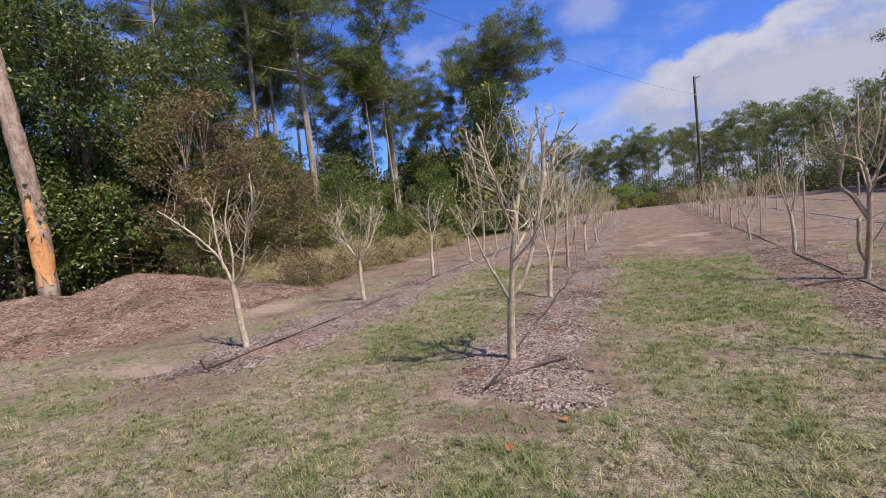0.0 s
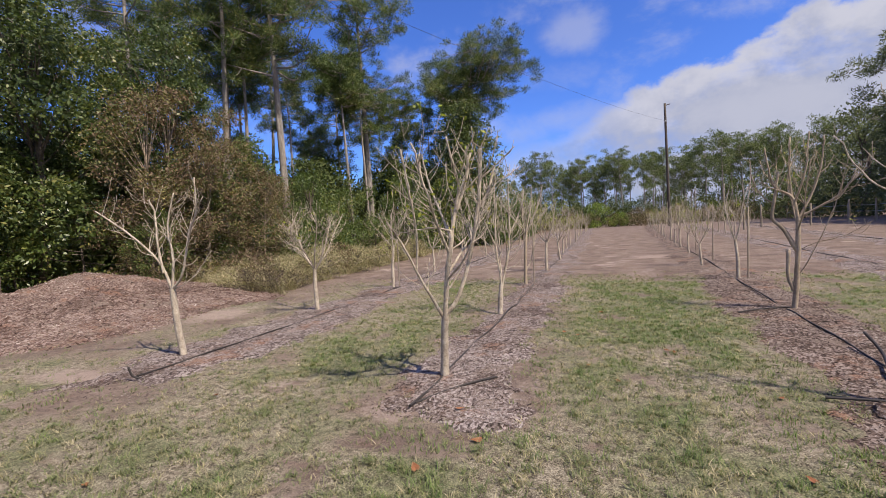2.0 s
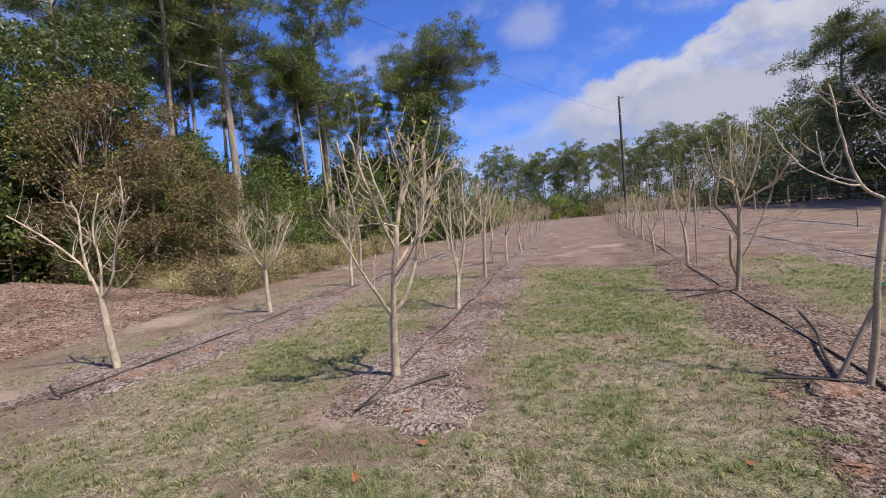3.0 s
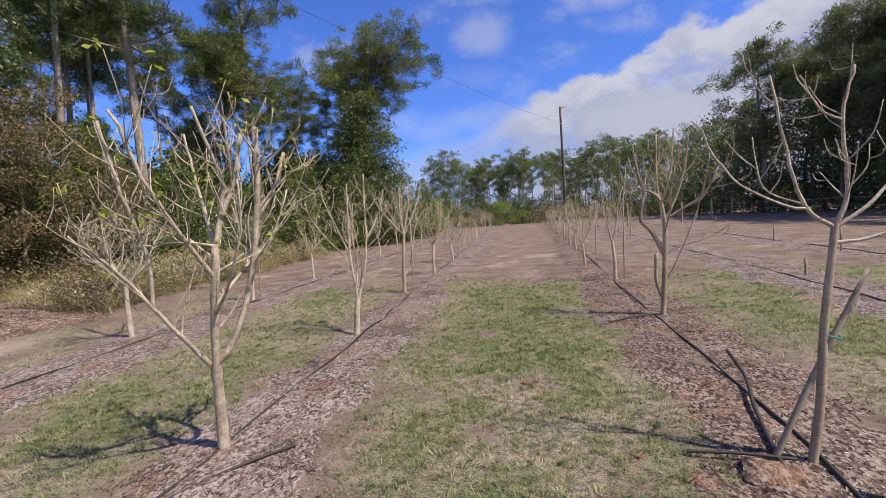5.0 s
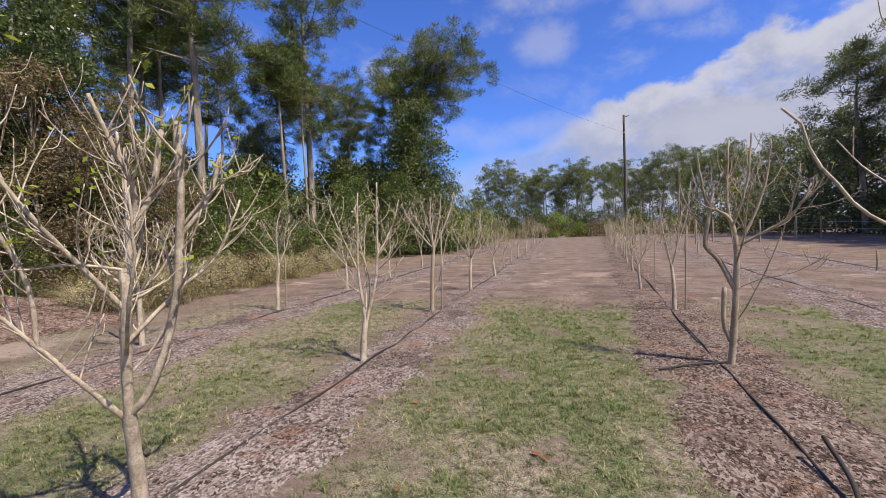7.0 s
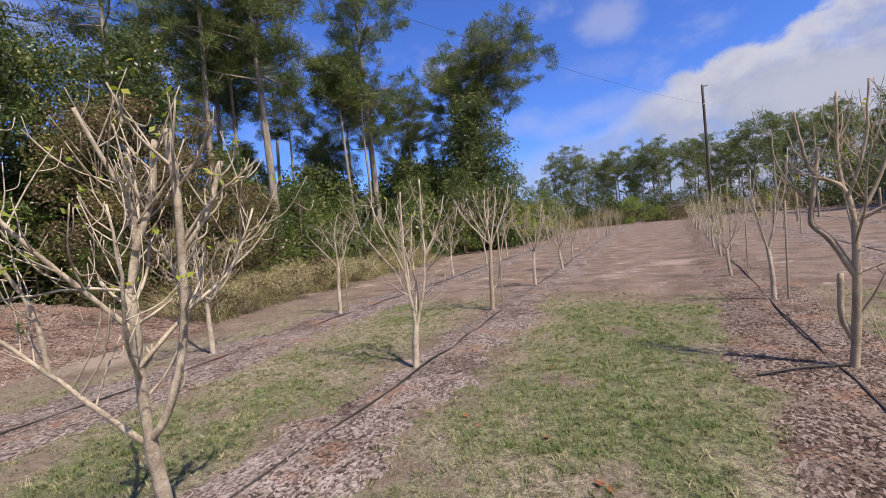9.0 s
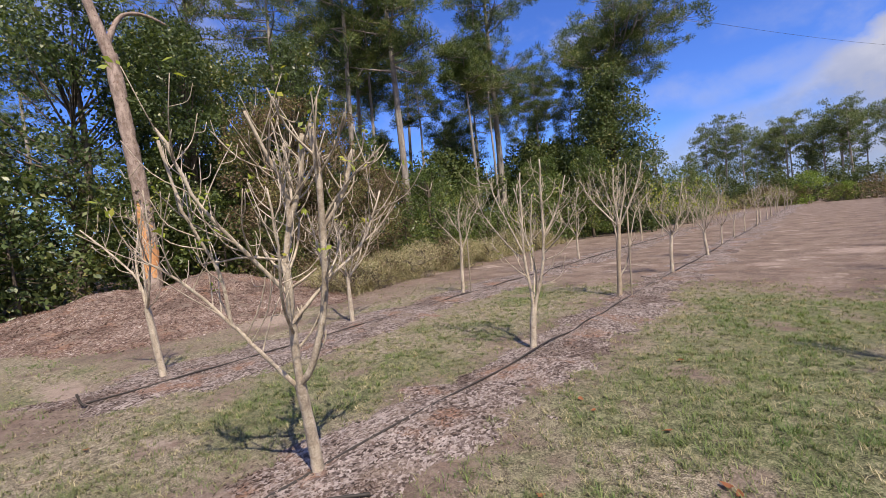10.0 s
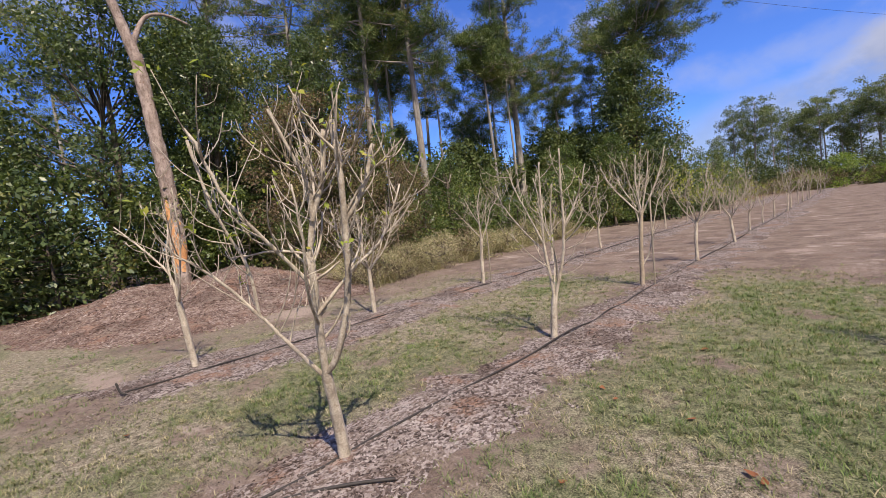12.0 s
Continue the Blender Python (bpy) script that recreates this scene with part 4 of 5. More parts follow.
# the third tree of the row beside the mound
drawn_tree(83, (-4.52, 10.40), (0.79, 0.62), "slim pale orchard tree with a short brushy crown", M_TWIG, 0.042,
           [(0, -0.05), (0.02, 0.5), (0.06, 1.0)], [
    (0.026, 0.010, 6, 0.34, [(0.06, 0.98), (0.05, 1.4), (0.06, 1.75), (0.16, 2.1)]),
    (0.014, 0.006, 4, 0.34, [(0.06, 1.0), (-0.2, 1.35), (-0.45, 1.65)]),
    (0.018, 0.008, 5, 0.34, [(0.06, 0.96), (0.22, 1.3), (0.32, 1.6), (0.5, 1.85)]),
    (0.015, 0.007, 6, 0.34, [(0.06, 1.3), (-0.1, 1.6, 0.15), (-0.22, 1.9, 0.2)]),
    (0.014, 0.006, 6, 0.34, [(0.06, 1.2), (0.2, 1.6, -0.2), (0.3, 1.95, -0.3)])], 0.1)

KINDS = [
    orchard_tree(101, 0.85, 0.75, 2.05, 8, twigs=7, share=0.05),
    orchard_tree(102, 0.75, 0.55, 2.10, 6, (0.05, 0.03), twigs=7, share=0.12),
    orchard_tree(103, 0.95, 0.60, 2.20, 6, (-0.05, 0.04), twigs=6, share=0.6, label="young orchard tree with sparse yellow-green leaves"),
    orchard_tree(104, 0.70, 0.50, 1.95, 6, (0.07, -0.02), twigs=6, share=0.15),
    orchard_tree(105, 0.80, 0.35, 2.15, 4, (-0.03, -0.05), twigs=3, share=0.1, r=0.030, label="slender leafless orchard tree with few upright branches"),
    orchard_tree(106, 0.90, 0.65, 1.90, 5, (0.02, 0.05), twigs=3, share=0.5, label="young orchard tree with sparse yellow-green leaves"),
    orchard_tree(107, 0.80, 0.60, 2.0, 5, (0.03, 0.0), twigs=3, share=0.15),
    orchard_tree(108, 0.85, 0.45, 2.05, 4, (-0.02, 0.03), twigs=3, share=0.4, label="young orchard tree with sparse yellow-green leaves"),
]


def orchard():
    rng = random.Random(5)
    spots = [("edge", -4.82, 7.60, 0, 1.0), ("edge", -4.50, 13.5, 5, 0.9),
             ("middle", -0.99, 13.3, 2, 0.95), ("middle", -0.77, 16.4, 3, 1.0),
             ("near", 3.08, 10.88, 4, 1.05), ("near", 3.05, 13.7, 1, 0.8)]
    for row, y, y1, gap in (("edge", 16.3, 42, 2.95), ("middle", 19.3, 56, 2.9), ("near", 17.6, 57, 2.9), ("third", 24.0, 56, 3.0)):
        while y < y1:
            spots.append((row, row_x(row, y) + rng.uniform(-0.12, 0.12), y, rng.randrange(4, 8), rng.uniform(0.78, 1.02)))
            y += gap + rng.uniform(-0.25, 0.25)
    first = set()
    for row, x, y, k, s in spots:
        m = Matrix.Translation((x, y, 0.0)) @ Matrix.Rotation(rng.uniform(0, math.tau), 4, "Z") @ Matrix.Diagonal((s, s, s, 1))
        if k in first:
            copy_thing(KINDS[k], m)
        else:
            first.add(k)
            KINDS[k].matrix_world = m


orchard()


# ---- irrigation lines ----
def hose(row, y0, y1, seed, shift=0.1, extra=()):
    rng = random.Random(seed)
    g = []
    y = y0
    while y < y1:
        x = row_x(row, y) + shift + 0.025 * math.sin(y * 0.8 + seed) + rng.uniform(-0.022, 0.022)
        g.append((x, y, 0.034 + rng.uniform(-0.012, 0.012)))
        y += 0.5 if y < 16 else 1.5
    geo = Geo().add(*tube(flow(g, 5), 0.0105, 0.0105, 8))
    line = tagged(new("irrigation_hose", geo.mesh("irrigation_hose", M_HOSE)), "black polythene irrigation hose laid along the mulch", "hose", "irrigation hoses")
    return line


hose("middle", 3.7, 58, 1, 0.05)
hose("edge", 3.9, 46, 2, 0.30)
hose("near", 2.0, 57, 3, 0.02)
hose("third", 5.0, 57, 4, 0.1)
hose("fourth", 6.0, 57, 5, 0.1)


def hose_or_shadow_streak(points, r=0.0105):
    tagged(new("hose_end_or_shadow", Geo().add(*tube(flow(points, 6), r, r, 8)).mesh("hose_end_or_shadow", M_HOSE)), "black tube on mulch for loose hose ends and trunk-shadow streaks", "hose", "irrigation hoses")


hose_or_shadow_streak([(-1.27, 3.80, 0.03), (-1.08, 4.10, 0.03), (-0.90, 4.30, 0.04), (-0.72, 4.48, 0.035)])
hose_or_shadow_streak([(2.20, 4.25, 0.04), (2.42, 4.9, 0.06), (2.62, 5.4, 0.10), (2.66, 5.75, 0.20)], 0.014)
# The next two tubes stand in for dark trunk-shadow streaks at the near row.
hose_or_shadow_streak([(1.78, 4.42, 0.03), (2.05, 4.36, 0.05), (2.30, 4.30, 0.05)])
hose_or_shadow_streak([(2.10, 7.50, 0.03), (2.45, 7.66, 0.05), (2.80, 7.78, 0.05)])
hose_or_shadow_streak([(-4.58, 3.90, 0.02), (-4.62, 3.86, 0.06), (-4.64, 3.84, 0.16)], 0.012)


# ---- woods ----
def pine_tree(seed, H, crown_from, reach, r, needle_mat, limbs=26, puffs=4, puff=0.5, count=150, blade=0.24, width=0.036, shape="round", bias=(0.0, 0.0), label=""):
    """A bare bole, rising limbs, and rounded puffs of needles along their outer ends."""
    rng = np.random.default_rng(seed)
    tree = empty("pine_tree", label or "tall slender pine with clumped green needle crown", "tree", "pines")
    bend = rng.normal(0, 0.03 * H, (2, 2)) * 0.5
    spine = flow([(0, 0, -0.2), (bend[0, 0] * 0.4, bend[0, 1] * 0.4, H * 0.35), (bend[0, 0], bend[0, 1], H * 0.7), (bend[0, 0] + bend[1, 0] * 0.4, bend[0, 1] + bend[1, 1] * 0.4, H * 0.95)], 7)
    part("trunk", Geo().add(*tube(spine, r, r * 0.2, 9, True, 0.02, rng)), M_PINE, tree)
    wood, centres, radii = Geo(), [], []
    for k in range(limbs):
        q = min(1.0, (k + rng.uniform(0, 1)) / limbs)
        f = min(0.99, crown_from + (1 - crown_from) * q)
        i = f * (len(spine) - 1)
        a = spine[int(i)] + (spine[min(int(i) + 1, len(spine) - 1)] - spine[int(i)]) * (i % 1)
        full = {"round": 0.45 + 0.65 * math.sin(math.pi * (0.18 + 0.70 * q)), "flat": 0.55 + 0.5 * math.sin(math.pi * (0.25 + 0.5 * q))}[shape]
        t = rng.uniform(0, math.tau)
        o = np.array((math.cos(t), math.sin(t), 0.0))
        length = reach * full * rng.uniform(0.35, 1.05) * (1 + bias[0] * o[0] + bias[1] * o[1])
        rise = rng.uniform(-0.15, 0.15) + {"round": 0.55, "flat": 0.36}[shape] * q
        sag = rng.uniform(-0.12, 0.02) * length
        line = flow([a, a + o * length * 0.5 + np.array((0, 0, length * rise * 0.4 + sag)) + rng.normal(0, 0.08 * length, 3) * np.array((1, 1, 0.4)), a + o * length + np.array((0, 0, length * (rise + 0.12)))], 4)
        wood.add(*tube(line, max(0.02, r * 0.30 * (1 - 0.6 * q)), 0.014, 5))
        for s in range(max(1, int(puffs * min(1.3, 0.4 + length / reach) + rng.random()))):
            g = 1.0 if s == 0 else rng.uniform(0.45, 1.0)
            base = line[int(g * (len(line) - 1))]
            tip = base if s == 0 else base + rng.normal(0, 0.34 * length ** 0.6, 3) * np.array((1, 1, 0.6)) + np.array((0, 0, 0.15))
            centres.append(tip)
            radii.append(puff * rng.uniform(0.6, 1.25))
            if s:
                wood.add(*tube(flow([base, (base + tip) / 2 + np.array((0, 0, -0.06)), tip], 2), 0.022, 0.008, 4, False))
    n = np.array([max(12, int(count * (q / puff) ** 2)) for q in radii])
    c, rad = np.repeat(np.array(centres), n, axis=0), np.repeat(np.array(radii), n)[:, None]
    way = unit(rng.standard_normal(c.shape))
    p = c + way * rad * rng.uniform(0.0, 1.0, (len(c), 1)) ** 0.6 * np.array((1, 1, 0.6))
    part("branch_work", wood, M_PINE, tree, "", "stuff")
    part("crown", Geo().add(*needles(rng, p, blade, width, way * 0.9 + np.array((0, 0, 0.45)))), needle_mat, tree, "", "stuff")
    return tree


def leafy_tree(seed, H, wide, trunk_from, clumps, per, size, material, wood_mat, r, label, name="tree", category="tree", group="", taper=False):
    rng = np.random.default_rng(seed)
    tree = empty(name, label, category, group)
    top = np.array((rng.normal(0, 0.04 * H), rng.normal(0, 0.04 * H), H * 0.8))
    part("trunk", Geo().add(*tube(flow([(0, 0, -0.15), top * 0.5 + rng.normal(0, 0.03 * H, 3) * np.array((1, 1, 0)), top], 6), r, r * 0.25, 8, True, 0.03, rng)), wood_mat, tree)
    wood, pts, outs = Geo(), [], []
    for k in range(clumps):
        f = (k + rng.uniform(0, 1)) / clumps
        z = H * (trunk_from + (1 - trunk_from) * f)
        prof = 1.1 - 0.8 * f if taper else math.sin(math.pi * min(1.0, 0.16 + 0.80 * f)) ** 0.6
        a = rng.uniform(0, math.tau)
        rad = wide * prof * math.sqrt(rng.uniform(0.15, 1.0)) * rng.uniform(0.75, 1.2)
        c = np.array((math.cos(a) * rad, math.sin(a) * rad, z)) + top * np.array((f, f, 0)) * 0.6
        s = top * (0.15 + 0.7 * f)
        wood.add(*tube(flow([s, (s + c) / 2 + np.array((0, 0, -0.08 * rad)), c], 3), max(0.012, r * 0.28), 0.008, 3, False))
        cr = wide * rng.uniform(0.20, 0.36)
        p = unit(rng.standard_normal((per, 3))) * (rng.uniform(0.25, 1, (per, 1)) ** 0.5) * cr * np.array((1.15, 1.15, 0.75)) + c
        pts.append(p)
        outs.append(unit(p - c) * 0.7)
    P = np.concatenate(pts)
    O = np.concatenate(outs)
    keep = P[:, 2] > 0.02
    part("branch_work", wood, wood_mat, tree, "", "stuff")
    part("crown", Geo().add(*leaves(rng, P[keep], size, 0.5, 0.15, 0.8, O[keep])), material, tree, "", "stuff")
    return tree


def plant(model, spots, rng, lo=0.85, hi=1.15, tilt=2.0):
    """Set the model at the first spot and copies at the rest."""
    for n, (x, y, *more) in enumerate(spots):
        s = more[0] if more else rng.uniform(lo, hi)
        m = Matrix.Translation((x, y, more[1] if len(more) > 1 else 0.0)) @ Euler((math.radians(rng.uniform(-tilt, tilt)), math.radians(rng.uniform(-tilt, tilt)), rng.uniform(0, math.tau))).to_matrix().to_4x4() @ Matrix.Diagonal((s, s, s * rng.uniform(0.95, 1.06), 1))
        if n == 0:
            model.matrix_world = m
        else:
            copy_thing(model, m)


def bare_pine():
    """The dead pine behind the mound, forked at the top, its bark gone low down."""
    rng = np.random.default_rng(60)
    tree = empty("dead_pine", "dead pine trunk with orange bare wood near its base", "dead tree", "", (-15.2, 7.7, 0.55))
    part("trunk", Geo().add(*tube(flow([(0, 0, -0.3), (-0.05, 0.0, 2.5), (-0.18, -0.12, 5.0), (-0.42, -0.22, 7.5)], 10), 0.25, 0.20, 14, False, 0.05, rng)), M_DEAD, tree)
    V, F = tube(flow([(0.0, 0.0, 0.2), (-0.025, 0.0, 1.4), (-0.06, -0.01, 2.9)], 60), 0.259, 0.245, 90, False, 0.004, rng)
    mid = V[F].mean(axis=1)
    facing = (mid[:, 0] * 0.75 - mid[:, 1] * 0.66) / 0.25
    ragged = np.array([0.9 * wave(m[0] * 4 + m[1] * 5, m[2], 1.1, 4.0) + 0.5 * wave(m[0] * 9, m[2] * 2 + m[1] * 9, 1.0, 2.0) for m in mid])
    F = F[0.8 * facing + ragged - 0.75 * np.abs(mid[:, 2] - 1.25) > -0.02]
    part("bare_patch", Geo().add(V, F), M_WOUND, tree, "orange bare wood where the bark is gone")
    part("fork_limb", Geo().add(*tube(flow([(-0.41, -0.22, 7.3), (-0.52, -0.55, 8.8), (-0.62, -1.0, 10.6)], 6), 0.185, 0.12, 10, True, 0.05, rng)), M_DEAD, tree)
    part("fork_limb", Geo().add(*tube(flow([(-0.44, -0.30, 7.7), (-0.40, -0.02, 8.45), (-0.30, 0.28, 8.85), (-0.12, 0.8, 8.92), (0.08, 1.42, 8.66)], 6), 0.095, 0.035, 8, True, 0.05, rng)), M_DEAD, tree)


bare_pine()


def stand(model, x, y, turn=0.0, s=1.0):
    model.matrix_world = Matrix.Translation((x, y, 0.0)) @ Matrix.Rotation(turn, 4, "Z") @ Matrix.Diagonal((s, s, s, 1))
    return model


def woods():
    rng = random.Random(9)
    # the pines that stand clear at the wood's edge
    stand(pine_tree(204, 14.0, 0.74, 4.9, 0.24, M_NEEDLE, 46, 7, 0.52, 190, shape="flat", bias=(0.12, 0.0), label="old pine with a broad spreading crown"), -8.7, 34.0)
    stand(pine_tree(207, 19.5, 0.47, 3.4, 0.25, M_NEEDLE, 42, 5, 0.50, 165), -14.3, 28.4)
    stand(pine_tree(208, 12.3, 0.72, 1.6, 0.13, M_NEEDLE, 24, 5, 0.42, 140, label="small dark pine with a compact rounded crown"), -13.9, 25.0)
    stand(pine_tree(209, 17.0, 0.50, 3.1, 0.22, M_NEEDLE, 32, 5, 0.48, 150), -14.0, 18.8)
    tall = pine_tree(201, 16.5, 0.52, 3.2, 0.17, M_NEEDLE, 30, 5, 0.46, 125)
    plant(tall, [(-15.8, 16.9, 1.03), (-19.6, 15.3, 0.95), (-21.5, 27.0, 0.95), (-25.0, 20.0, 0.92), (-30.0, 27.0, 1.1), (-20.0, 34.0, 0.9), (-33.0, 16.0, 1.0), (-28.6, 13.2, 0.88), (-22.0, 11.8, 0.9), (-18.2, 19.4, 0.95)], rng)
    slim = pine_tree(202, 15.0, 0.62, 2.3, 0.13, M_NEEDLE, 22, 5, 0.42, 115)
    plant(slim, [(-16.6, 19.1, 1.0), (-13.6, 26.6, 0.8), (-17.8, 24.5, 0.85), (-15.5, 36.7, 0.92), (-22.5, 18.0, 0.85), (-26.0, 6.5, 0.9), (-12.4, 37.0, 0.85), (-26.0, 25.0, 1.0), (-16.5, 31.0, 0.85), (-38.0, 8.2, 0.8), (-37.0, 5.5, 0.75), (-18.6, 21.0, 0.9), (-12.8, 31.5, 0.8)], rng)
    bushy = pine_tree(203, 11.5, 0.40, 2.5, 0.14, M_NEEDLE, 26, 5, 0.46, 110)
    plant(bushy, [(-11.6, 39.0, 0.85), (-24.0, 23.0, 0.9), (-22.5, 33.0, 1.0), (-33.0, 10.0, 0.95), (-30.0, 18.0, 0.95), (-18.0, 41.0, 0.95), (-19.5, 29.5, 0.95), (-15.8, 34.0, 0.9), (-21.0, 24.0, 0.85), (-12.2, 34.5, 0.8), (-16.8, 27.8, 0.85), (-23.5, 16.5, 0.85), (-25.5, 28.0, 1.0)], rng)

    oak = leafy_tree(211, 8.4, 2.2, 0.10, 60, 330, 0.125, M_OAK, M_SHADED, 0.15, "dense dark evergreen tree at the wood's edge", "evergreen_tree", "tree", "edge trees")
    plant(oak, [(-15.1, 13.4, 1.14), (-17.0, 9.9, 1.03), (-18.4, 6.2, 1.22), (-20.5, 10.5, 1.0), (-20.5, 2.6, 1.0), (-18.2, 12.0, 0.95)], rng, tilt=3)
    stand(leafy_tree(221, 9.6, 3.0, 0.04, 130, 260, 0.17, M_OAK, M_SHADED, 0.2, "tall tree wrapped in dark climbing leaves", "evergreen_tree", "tree", "edge trees", taper=True), -7.7, 30.3)
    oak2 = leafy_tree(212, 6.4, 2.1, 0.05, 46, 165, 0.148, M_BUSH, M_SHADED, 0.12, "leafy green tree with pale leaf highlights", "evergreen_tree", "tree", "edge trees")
    plant(oak2, [(-14.2, 15.4, 0.9), (-17.2, 8.0, 0.95), (-12.6, 19.0, 0.8), (-10.6, 26.0, 0.8), (-7.9, 27.2, 0.8), (-5.6, 32.4, 0.8), (-4.6, 35.0, 0.66), (-19.0, 5.0, 0.9), (-16.8, 14.6, 1.0), (-14.8, 21.5, 0.75), (-17.5, 22.0, 0.85), (-13.2, 23.5, 0.65), (-12.0, 28.5, 0.8), (-19.0, 18.0, 0.9), (-20.5, 22.0, 0.9), (-12.9, 10.6, 0.42), (-13.6, 13.4, 0.7), (-19.0, 26.0, 0.95), (-16.5, 31.5, 0.9), (-24.0, 19.5, 0.95), (-5.0, 40.0, 0.62), (-5.6, 44.5, 0.55), (-5.8, 49.0, 0.5), (-10.5, 32.0, 0.95)], rng, tilt=5)
    vine = leafy_tree(213, 6.6, 1.9, 0.02, 48, 200, 0.105, M_BROWN, M_STEM, 0.07, "tall thicket hung with dry brown vines", "vine_thicket", "thicket", "edge thickets")
    plant(vine, [(-13.4, 11.2, 0.95), (-12.8, 12.7, 0.9), (-13.6, 12.2, 1.08), (-13.4, 17.0, 0.7), (-12.2, 14.8, 0.66), (-15.6, 16.6, 0.8), (-13.2, 14.2, 1.0), (-12.9, 10.6, 0.5)], rng, tilt=6)
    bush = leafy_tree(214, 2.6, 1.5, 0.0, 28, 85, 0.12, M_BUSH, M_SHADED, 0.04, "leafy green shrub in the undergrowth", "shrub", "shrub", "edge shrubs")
    spots = [(-15.8, 2.4), (-16.4, 9.0), (-15.0, 10.0), (-12.2, 16.8), (-11.4, 18.6), (-13.2, 19.5), (-10.8, 21.5), (-9.8, 23.5), (-12.0, 22.5), (-9.0, 26.0), (-8.6, 28.0), (-7.6, 30.0), (-7.0, 33.0), (-7.2, 36.0), (-6.8, 39.0), (-7.2, 42.0), (-6.6, 45.0), (-10.0, 38.0), (-14.6, 21.0), (-19.0, -1.0), (-18.6, 8.6)]
    plant(bush, [(x, y, rng.uniform(0.8, 1.3)) for x, y in spots], rng)
    dark = leafy_tree(215, 3.2, 1.9, 0.0, 26, 80, 0.16, M_OAK, M_SHADED, 0.05, "dark evergreen shrub in the shade of the wood", "shrub", "shrub", "edge shrubs")
    # Beside the mound the dark leaf colour stands in for deep undergrowth shade.
    plant(dark, [(-16.6, 4.6), (-16.4, 2.6), (-17.6, 3.4), (-17.4, 1.0), (-18.5, 2.0), (-20.0, 6.0), (-19.5, 12.5), (-17.6, 12.0), (-21.0, 0.0), (-18.8, 16.5), (-16.5, 20.5), (-14.5, 28.0), (-22, 14), (-12.5, 33), (-22.5, 9.5), (-24, 5), (-24, 1), (-17, 24), (-20, 20), (-26, 10)], rng, 1.0, 1.4)
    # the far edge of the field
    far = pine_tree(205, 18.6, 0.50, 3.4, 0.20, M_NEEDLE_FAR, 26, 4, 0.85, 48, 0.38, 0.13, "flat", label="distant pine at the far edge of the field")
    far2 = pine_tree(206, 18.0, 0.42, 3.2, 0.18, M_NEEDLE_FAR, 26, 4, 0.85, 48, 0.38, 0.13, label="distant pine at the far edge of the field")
    sp1, sp2 = [], []
    for k in range(30):
        x = -9 + k * 1.75 + rng.uniform(-0.8, 0.8)
        y = 76 - 0.16 * max(0.0, x - 8) + rng.uniform(-4, 6)
        (sp1 if k % 2 else sp2).append((x, y, 0.74 + 0.21 * min(1.0, max(0.0, (x + 8) / 11)) + rng.uniform(-0.15, 0.10)))
    for k in range(24):
        x = -14 + k * 2.9 + rng.uniform(-1, 1)
        (sp1 if k % 2 else sp2).append((x, 90 + rng.uniform(-4, 8), 0.92 + rng.uniform(-0.1, 0.12)))
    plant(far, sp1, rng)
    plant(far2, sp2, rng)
    hedge = leafy_tree(216, 3.0, 2.2, 0.0, 26, 75, 0.22, M_HEDGE, M_SHADED, 0.05, "rough green hedge bush at the field's far edge", "shrub", "shrub", "far shrubs")
    plant(hedge, [(-9 + k * 2.2 + rng.uniform(-0.6, 0.6), 66 + rng.uniform(-2.5, 4), rng.uniform(0.8, 1.3)) for k in range(24)], rng)
    brush = leafy_tree(217, 2.0, 2.0, 0.0, 22, 80, 0.18, M_BROWN, M_SHADED, 0.04, "low brown brush and dead weeds in grass", "shrub", "shrub", "far shrubs")
    plant(brush, [(-7 + k * 2.6 + rng.uniform(-0.6, 0.6), 61.5 + rng.uniform(-1.5, 1.5), rng.uniform(0.7, 1.1)) for k in range(20)] + [(-8.3, 10.4, 0.30), (-8.9, 10.9, 0.38), (-9.6, 11.4, 0.42), (-8.7, 12.2, 0.3), (-10.4, 12.0, 0.5), (-8.6, 14.5, 0.34), (-9.6, 16.5, 0.45)], rng)
    scrub = leafy_tree(224, 0.85, 0.75, 0.0, 26, 90, 0.055, M_DRY, M_SHADED, 0.02, "rounded clump of dry olive-brown weeds", "weed_clump", "weeds", "weed clumps")
    plant(scrub, [(-8.1, 10.6), (-8.9, 11.6), (-7.9, 12.4), (-9.4, 12.8), (-8.5, 13.6), (-7.9, 14.6), (-9.6, 14.6), (-8.8, 15.6), (-8.0, 16.6), (-10.2, 13.4), (-9.4, 17.4), (-8.4, 18.6), (-8.0, 20.5), (-10.4, 16.0), (-9.6, 10.9), (-8.6, 22.5)], rng, 0.8, 1.25, 4)
    twiggy = leafy_tree(225, 0.6, 0.6, 0.0, 22, 60, 0.045, M_FALLOW, M_SHADED, 0.02, "low dark brown tangle of dead weeds", "weed_clump", "weeds", "weed clumps")
    plant(twiggy, [(-7.9, 10.0, 1.0), (-8.4, 9.7, 0.9), (-7.6, 10.7, 0.75)], rng)
    screen = leafy_tree(223, 6.0, 2.8, 0.0, 40, 110, 0.24, M_HEDGE, M_SHADED, 0.12, "understory tree deep inside the wood", "understory_tree", "tree", "understory trees")
